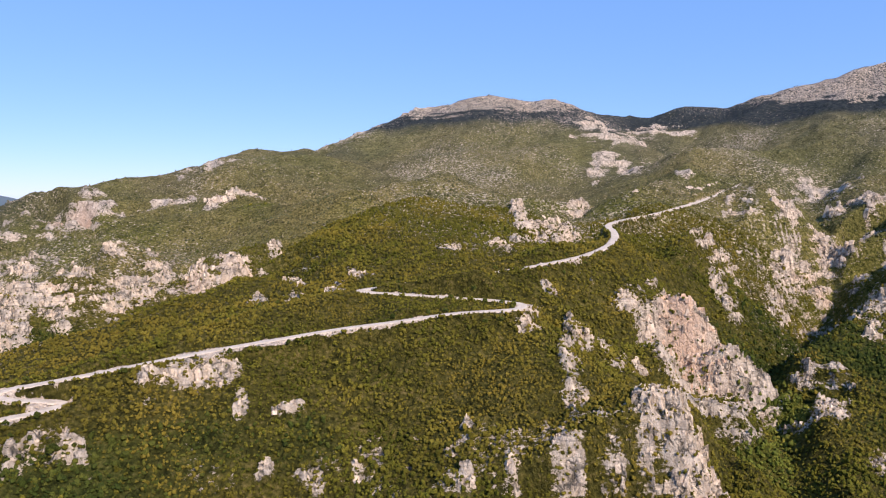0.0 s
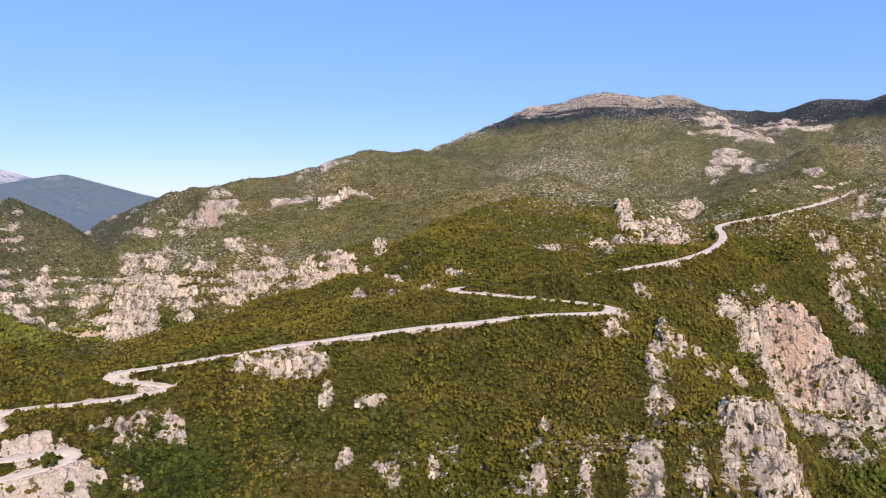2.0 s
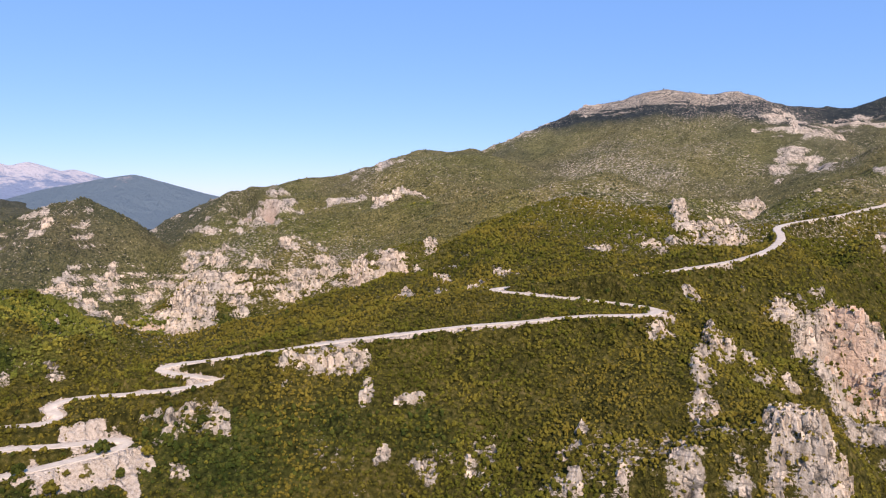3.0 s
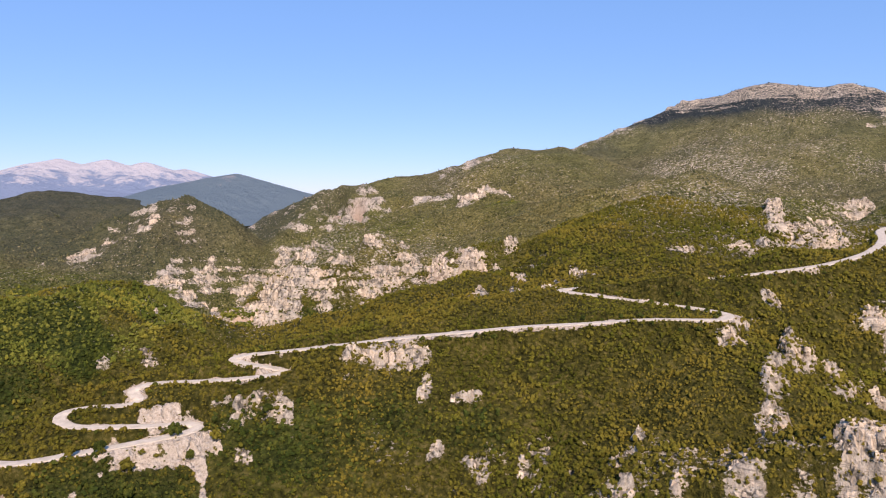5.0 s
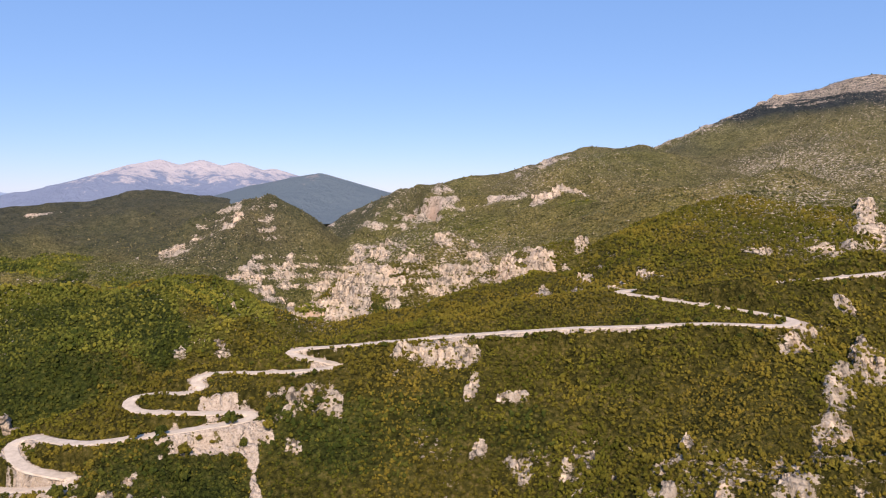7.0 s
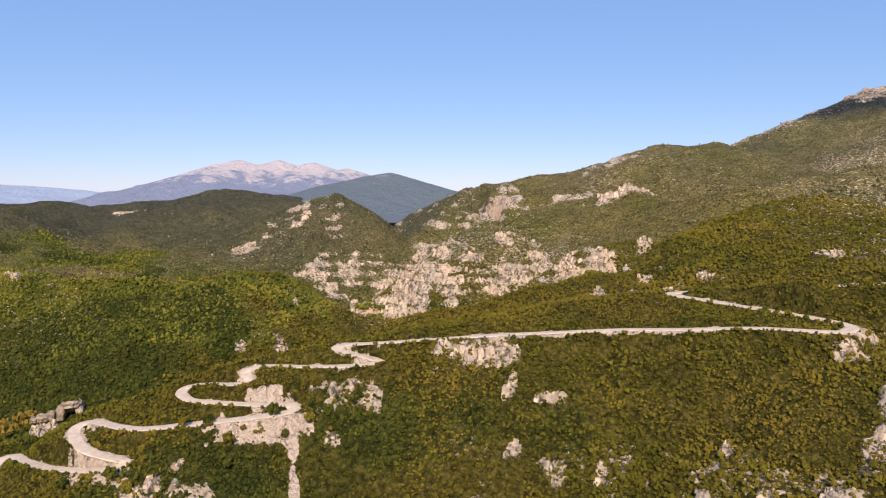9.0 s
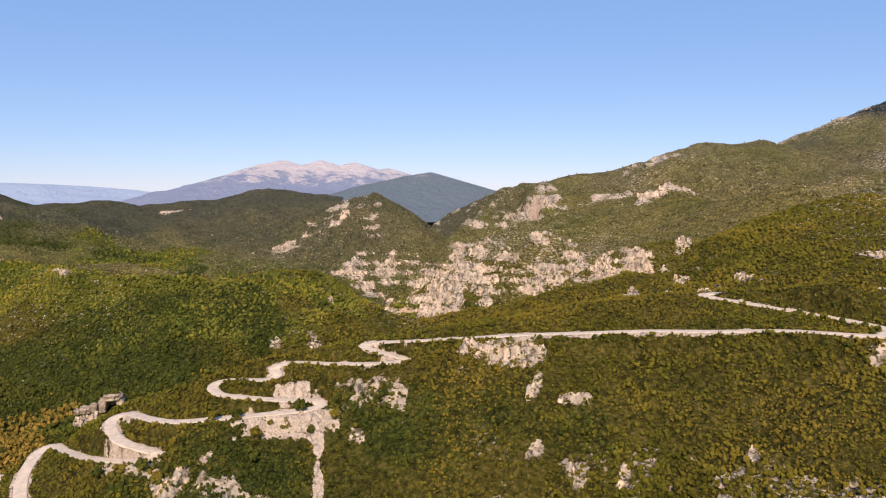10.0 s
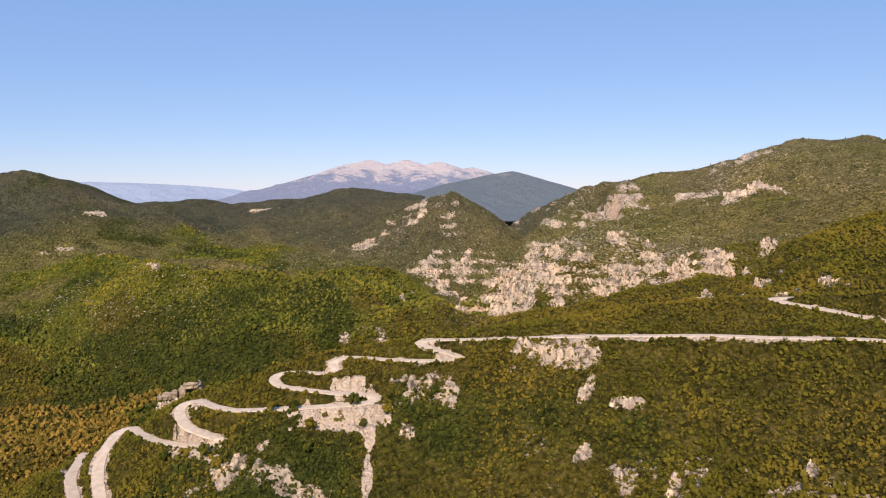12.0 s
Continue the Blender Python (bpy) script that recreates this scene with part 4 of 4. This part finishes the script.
for near, r0, r1, spacing, size, shapes in ((True, 212, 345, 2.0, (0.55, 1.35), CLUMPS), (True, 212, 345, 1.7, (0.35, 0.80), TUFTS), (True, 345, 440, 2.6, (0.65, 1.5), CLUMPS), (True, 345, 440, 2.0, (0.45, 1.0), TUFTS), (True, 440, 660, 4.0, (0.8, 1.8), CLUMPS), (True, 440, 660, 2.5, (0.5, 1.2), TUFTS),
                                            (False, 660, 980, 4.2, (0.6, 1.4), TUFTS), (False, 980, 1560, 8.5, (0.6, 1.3), TUFTS)):
    x, y = fan_points(r0, r1, spacing)
    h, rk, br, rd = ground_height(x, y)
    thin = fbm(x, y, 22, 3, 301)
    luck = rng.uniform(0, 1, len(x))
    wood = wood_share(x, y) > 0.45
    cover = (0.95 if near else 0.66) + (0.2 if near else 0.5) * thin + 0.3 * wood
    keep = (rk < 0.46 + 0.8 * (luck < np.where(np.hypot(x, y) < 345, 0.60, 0.40))) & (rd > np.where(y > 395, 2.9, 3.0)) & (br < 0.42 + 0.5 * (luck > 0.62)) & (luck < cover + 0.3 * (dark_share(x, y) > 0.5)) & ((h < 148) | (y < 1150) | (luck < 0.15))
    keep &= (x > -880 + 60 * thin)
    keep &= ~((np.abs(x + 354) < 15) & (np.abs(y - 212) < 14))
    x, y, h, wood, luck = x[keep], y[keep], h[keep], wood[keep], luck[keep]
    radius = rng.uniform(size[0], size[1], len(x)) * (1 + 0.25 * fbm(x, y, 40, 2, 311))
    radius = np.minimum(radius, np.maximum(0.5, np.where(y > 395, (rd[keep] - 2.0) * 0.8, (rd[keep] - 2.6) * 0.55)))
    radius = np.where(blob(x, y, -5, 336, 52, 20, 14) > 0.3, np.minimum(radius, 0.7), radius)
    rust = (rust_share(x, y) > 0.5) & (luck < 0.7)
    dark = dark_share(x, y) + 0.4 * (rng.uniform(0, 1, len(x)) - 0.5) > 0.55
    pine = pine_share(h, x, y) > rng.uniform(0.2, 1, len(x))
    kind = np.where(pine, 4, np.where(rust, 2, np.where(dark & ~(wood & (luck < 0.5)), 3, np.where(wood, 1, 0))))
    # crests take the brighter leaves, in place of light on the relief
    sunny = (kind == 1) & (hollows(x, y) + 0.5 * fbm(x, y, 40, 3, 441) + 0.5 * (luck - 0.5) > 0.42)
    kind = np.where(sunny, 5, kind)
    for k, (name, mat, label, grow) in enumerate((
            ("scrub", SCRUB if near else HAZED_SCRUB, "dense olive-green evergreen scrub on dry slopes", 1.0), ("broadleaf_wood", WOOD, "bright yellow-green broadleaf wood on a rounded hill", 1.25),
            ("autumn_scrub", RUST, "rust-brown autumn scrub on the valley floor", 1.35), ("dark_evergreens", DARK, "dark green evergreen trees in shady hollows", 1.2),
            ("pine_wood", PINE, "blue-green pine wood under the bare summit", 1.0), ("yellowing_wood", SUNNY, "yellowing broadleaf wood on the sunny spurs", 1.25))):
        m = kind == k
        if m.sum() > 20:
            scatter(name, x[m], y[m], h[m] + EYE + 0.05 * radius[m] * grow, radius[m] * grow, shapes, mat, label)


# ---- mountains in the distance ----
def range_mesh(name, crest, fall_near, fall_far, sweep, depths, foot, mat, label, seed, rough):
    """A mountain range over its own stretch of country: a crest that falls to both sides in spurs and gullies."""
    az, rr = np.meshgrid(np.radians(np.linspace(*sweep, 180)), np.linspace(*depths, 60))
    x, y = (30 - rr * np.sin(az)).ravel(), (rr * np.cos(az)).ravel()
    wx, wy = x + 40 * fbm(x, y, 180, 4, seed + 20), y + 40 * fbm(x, y, 180, 4, seed + 40)
    d = along(crest, x, y)[0]
    bend = np.clip(d / 120, 0, 1)
    z = landform((crest, fall_near, fall_far), x + (wx - x) * bend, y + (wy - y) * bend) + rough * fbm(x, y, 110, 5, seed) * (0.25 + bend)
    z = np.maximum(z, foot)
    i = np.arange(len(x)).reshape(rr.shape)
    quads = np.stack([i[:-1, :-1], i[1:, :-1], i[1:, 1:], i[:-1, 1:]], -1).reshape(-1, 4)
    ob = mesh_object(name, np.column_stack([x, y, z + EYE]), quads, mat, True)
    return tagged(ob, label, "mountain", kind="structure")


HAZED_HILL = m_distance("hazed_hill", (0.10, 0.125, 0.13), (0.26, 0.21, 0.19), (0.080, 0.110, 0.160), 272, 0.03)
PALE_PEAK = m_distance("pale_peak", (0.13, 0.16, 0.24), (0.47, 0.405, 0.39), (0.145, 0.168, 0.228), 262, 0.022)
HAZED_RIDGE = m_distance("hazed_ridge", (0.20, 0.25, 0.33), (0.24, 0.28, 0.36), (0.17, 0.22, 0.32), 320, 0.01)
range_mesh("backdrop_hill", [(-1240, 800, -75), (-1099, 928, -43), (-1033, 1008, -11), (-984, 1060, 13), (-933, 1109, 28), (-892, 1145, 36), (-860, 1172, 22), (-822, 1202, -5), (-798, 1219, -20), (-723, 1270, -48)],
           (0.30, 0.30, 60), (0.3, 0.3, 60), (24, 66), (1150, 1650), -90, HAZED_HILL, "wooded hill far across the valley, hazed blue", 501, 4)
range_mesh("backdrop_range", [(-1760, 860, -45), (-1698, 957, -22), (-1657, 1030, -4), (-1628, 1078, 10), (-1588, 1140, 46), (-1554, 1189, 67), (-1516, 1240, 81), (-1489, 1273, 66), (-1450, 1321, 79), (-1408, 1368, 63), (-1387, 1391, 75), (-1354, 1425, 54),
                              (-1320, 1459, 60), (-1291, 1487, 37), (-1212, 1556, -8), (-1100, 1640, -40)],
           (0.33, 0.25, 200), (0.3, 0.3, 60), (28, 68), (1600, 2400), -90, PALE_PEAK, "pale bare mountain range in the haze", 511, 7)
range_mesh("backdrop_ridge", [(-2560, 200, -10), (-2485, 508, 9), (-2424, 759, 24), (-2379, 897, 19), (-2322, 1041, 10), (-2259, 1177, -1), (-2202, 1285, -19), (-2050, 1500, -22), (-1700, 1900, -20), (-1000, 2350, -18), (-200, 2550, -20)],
           (0.2, 0.2, 60), (0.2, 0.2, 60), (4, 92), (2200, 3000), -90, HAZED_RIDGE, "low ridge on the horizon, hazed blue", 521, 4)


# ---- outcrops: every crag a heap of upright, jointed blocks grown out of the slope ----
CUBE_F = np.array([(0, 1, 3), (0, 3, 2), (4, 7, 5), (4, 6, 7), (0, 4, 5), (0, 5, 1), (2, 3, 7), (2, 7, 6), (0, 2, 6), (0, 6, 4), (1, 5, 7), (1, 7, 3)])


def block_shape():
    """A split limestone block with sheer sides and a broken, slanting top."""
    v = np.array([(x, y, z) for z in (-1, 1) for y in (-1, 1) for x in (-1, 1)], float)
    v[4:, :2] *= rng.uniform(0.35, 0.85)
    v[4:, :2] += rng.uniform(-0.25, 0.25, 2)
    v += rng.uniform(-0.28, 0.28, (8, 3))
    v[4:, 2] += rng.uniform(-0.6, 0.5, 4)
    v *= (rng.uniform(0.5, 1.0), rng.uniform(0.5, 1.0), rng.uniform(0.5, 1.1))
    return v * 0.8


BLOCKS = [block_shape() for _ in range(40)]
BLOCK_MESHES = {}


def block_mesh(k, mat):
    if (k, mat.name) not in BLOCK_MESHES:
        me = bpy.data.meshes.new("rock_block")
        me.from_pydata([tuple(p) for p in BLOCKS[k]], [], [tuple(int(q) for q in f) for f in CUBE_F])
        me.materials.append(mat)
        BLOCK_MESHES[k, mat.name] = me
    return BLOCK_MESHES[k, mat.name]


for cx, cy, a, b, turn, strength, label, fresh in CRAGS:
    dist = math.hypot(cx, cy)
    unit = 0.95 + 0.85 * min(max(dist - 250, 0) / 400, 1.8)
    count = int(min(420, max(14, (1.7 if dist < 345 else 2.6) * a * b / unit ** 2)))
    r, t = 1.25 * np.sqrt(rng.uniform(0, 1, count)), rng.uniform(0, 2 * math.pi, count)
    u, v = r * a * np.cos(t), r * b * np.sin(t)
    c, s = math.cos(radians(turn)), math.sin(radians(turn))
    x, y = cx + u * c - v * s, cy + u * s + v * c
    h, rk, br, rd = ground_height(x, y)
    keep = (rk > 0.58 + 0.10 * rng.uniform(-1, 1, len(x))) & (rd > 5)
    x, y, h = x[keep], y[keep], h[keep]
    if len(x) < 2 or dist > 880:
        continue
    size = unit * rng.uniform(0.5, 1.3, len(x)) * np.where(rng.uniform(0, 1, len(x)) < 0.12, 1.7, 1.0)
    order = np.argsort(-size)
    sheer = (1.8 if dist < 300 else 1.3) if any(word in label for word in ("pillars", "cliff", "wall", "bluff", "tooth")) else 1.0
    mat = WARM_ROCK if fresh > 0.5 else ROCK
    outcrop = tagged(new("rock_outcrop"), label, "rock", "limestone outcrops")
    outcrop.location = (cx, cy, float(h.mean()) + EYE)
    V, F = [], []
    for n, k in enumerate(order):
        spin, lean = radians(turn) + rng.normal(0, 0.22), rng.normal(0, 0.08, 2)
        m = Matrix.Translation((x[k], y[k], h[k] + EYE + size[k] * (rng.uniform(-0.55, -0.1) - 0.35 * (sheer - 1)))) @ Euler((lean[0], lean[1], spin)).to_matrix().to_4x4() @ Matrix.Diagonal((1.25 * size[k], size[k], size[k] * sheer, 1))
        which = int(rng.integers(40))
        if n < 45:
            ob = new("rock_block", block_mesh(which, mat))
            ob.parent = outcrop
            ob.matrix_basis = Matrix.Translation(-outcrop.location) @ m
        else:
            mm = np.array(m)
            V.append(BLOCKS[which] @ mm[:3, :3].T + mm[:3, 3] - np.array(outcrop.location))
            F.append(CUBE_F + 8 * len(F))
    if V:
        tagged(mesh_object("rubble", np.concatenate(V), np.concatenate(F), mat, parent=outcrop), kind="stuff")


# ---- single shrubs and small trees beside the road ----
def leafy_crown(lumps, wide, tall):
    """A crown of many uneven clumps round a middle, with gaps between them."""
    vs, fs = [], []
    for k in range(lumps):
        a, e = rng.uniform(0, 2 * math.pi), math.asin(rng.uniform(-0.35, 1))
        off = np.array([math.cos(a) * math.cos(e) * wide, math.sin(a) * math.cos(e) * wide, math.sin(e) * tall]) * rng.uniform(0.45, 0.8)
        v = ICO_V * rng.uniform(0.6, 1.35, (12, 1)) * rng.uniform(0.24, 0.42) * wide
        vs.append(v + off + (0, 0, tall * 0.75))
        fs.append(ICO_F + 12 * k)
    return np.concatenate(vs), np.concatenate(fs)


def stem(name, height, radius, parent):
    a = np.linspace(0, 2 * math.pi, 6, endpoint=False)
    rings = [(0, radius), (0.5, radius * 0.75), (1, radius * 0.4)]
    v = np.concatenate([np.column_stack([np.cos(a) * r + 0.1 * z * height, np.sin(a) * r, np.full(6, z * height - 0.3)]) for z, r in rings])
    f = np.array([(6 * k + j, 6 * k + (j + 1) % 6, 6 * k + 6 + (j + 1) % 6, 6 * k + 6 + j) for k in range(2) for j in range(6)])
    return mesh_object(name, v, f, BARK, True, parent)


def shrub(mat, label):
    base = tagged(new("shrub"), label, "shrub", "shrubs along the road")
    mesh_object("crown", *leafy_crown(16, 1.0, 0.85), mat, parent=base)
    stem("stem", 0.7, 0.12, base)
    return base


def tree(mat, label):
    base = tagged(new("tree"), label, "tree", "small evergreen trees")
    mesh_object("crown", *leafy_crown(34, 1.0, 1.35), mat, parent=base)
    stem("trunk", 1.2, 0.11, base)
    return base


def plant(x, y):
    h = ground_height(np.array([float(x)]), np.array([float(y)]))[0][0]
    return h + EYE


SHRUBS = [shrub(SCRUB if k % 3 else DARK, "rounded olive-green shrub beside the pale road" if k % 3 else "dark green shrub beside the pale road") for k in range(6)]
spots = []
for k in range(0, len(ROAD_LINE), 2):
    px, py, pz = ROAD_LINE[k]
    if py > 420:
        continue
    for edge in (-1, 1):
        if rng.uniform() < 0.56:
            off = edge * rng.uniform(4.0, 6.2)
            x, y = px + side[k][0] * off, py + side[k][1] * off
            if np.hypot(ROAD_LINE[:, 0] - x, ROAD_LINE[:, 1] - y).min() > 3.9:
                spots.append((x, y))
for k, (x, y) in enumerate(spots):
    size = rng.uniform(0.8, 1.7)
    m = pose(x, y, plant(x, y) - 0.1, 0, 0, rng.uniform(0, 360))
    if k < 6:
        SHRUBS[k].matrix_basis = m @ Matrix.Scale(size, 4)
    else:
        copy_thing(SHRUBS[k % 6], m).scale = (size, size, size * rng.uniform(0.85, 1.2))
TREES = [tree(DARK, "dark rounded evergreen tree on the bare roadside bank"), tree(SCRUB, "olive-green evergreen tree on the slope"), tree(DARK, "dense dark evergreen tree below the road")]
for k, (x, y, size) in enumerate(((-159, 206, 2.6), (-146, 214, 2.3), (-176, 186, 2.2), (-150, 204, 1.8), (-183, 179, 2.4), (-187, 150, 2.6), (-142, 221, 2.0), (-163, 186, 2.6), (-205, 140, 2.4), (-156, 179, 2.7), (-176, 150, 2.3), (-135, 232, 2.0))):
    m = pose(x, y, plant(x, y) - 0.1, 0, 0, 77 * k)
    if k < 3:
        TREES[k].matrix_basis = m @ Matrix.Scale(size, 4)
    else:
        copy_thing(TREES[k % 3], m).scale = (size, size, size)

# ---- the dark rock shelter on the valley floor: boulders leaning over a hollow ----
def boulder(name, size, over, parent, place):
    """A broken boulder, its top pushed out over its foot."""
    v, f = [tuple(p) for p in ICO_V], [tuple(p) for p in ICO_F]
    for _ in range(2):
        mid, out = {}, []

        def halfway(a, b):
            key = (min(a, b), max(a, b))
            if key not in mid:
                p = np.array(v[a]) + np.array(v[b])
                v.append(tuple(p / np.linalg.norm(p)))
                mid[key] = len(v) - 1
            return mid[key]
        for a, b, c in f:
            ab, bc, ca = halfway(a, b), halfway(b, c), halfway(c, a)
            out += [(a, ab, ca), (b, bc, ab), (c, ca, bc), (ab, bc, ca)]
        f = out
    p = np.array(v)
    p = np.sign(p) * np.abs(p) ** 0.55
    bend = rng.uniform(0, 6, 3)
    p *= 1 + 0.13 * np.sin(3.1 * p[:, :1] + bend[0]) * np.cos(2.7 * p[:, 1:2] + bend[1]) + 0.10 * np.sin(5.3 * p[:, 2:] + 4 * p[:, :1] + bend[2]) + rng.uniform(-0.07, 0.07, (len(p), 1))
    p = p * size
    p[:, 0] += over[0] * (p[:, 2] + size[2])
    p[:, 1] += over[1] * (p[:, 2] + size[2])
    ob = mesh_object(name, p, np.array(f), DARK_ROCK, parent=parent)
    ob.matrix_basis = place
    return ob


shelter = tagged(new("rock_shelter"), "grey rock shelter with a deep dark hollow", "rock")
sx, sy = -360.0, 217.0
shelter.location = (sx, sy, plant(sx, sy) + 2.2)
# x towards the open valley, y along the wall of rock
turned = pose(0, 0, 0, 0, 0, math.degrees(math.atan2(-0.66, 0.75)))
for size, over, (x, y, z) in (((3.6, 2.4, 4.6), (0.1, 0.1), (-1.0, -5.4, 3.0)), ((3.6, 2.2, 4.2), (0.1, -0.1), (-2.0, 5.6, 2.6)), ((2.0, 6.0, 4.4), (0.3, 0), (-7.5, 0.5, 3.4)), ((4.8, 5.0, 2.3), (0.1, 0.15), (-1.8, 0.4, 7.8)),
                              ((3.0, 2.6, 3.0), (0, 0.1), (0.5, -10.5, 1.6)), ((2.6, 3.0, 2.3), (0, 0), (1.5, -15.0, 1.0)), ((2.2, 2.0, 1.7), (0.1, 0), (2.5, -19.0, 0.6)), ((2.0, 2.4, 1.6), (0, 0), (1.0, 9.5, 0.6))):
    boulder("boulder", size, over, shelter, turned @ pose(x, y, z, 0, 0, rng.uniform(-10, 10)))
for x, y, size in ((0.5, -2.5, 1.9), (0.8, 0.8, 1.6), (0.0, 3.6, 1.8), (-3.0, 1.5, 2.2), (-3.2, -2.2, 2.0)):
    m = Matrix.Translation(shelter.location) @ turned @ pose(x, y, 9.2, 0, 0, 60 * x)
    copy_thing(SHRUBS[0], m).scale = (size, size, size)
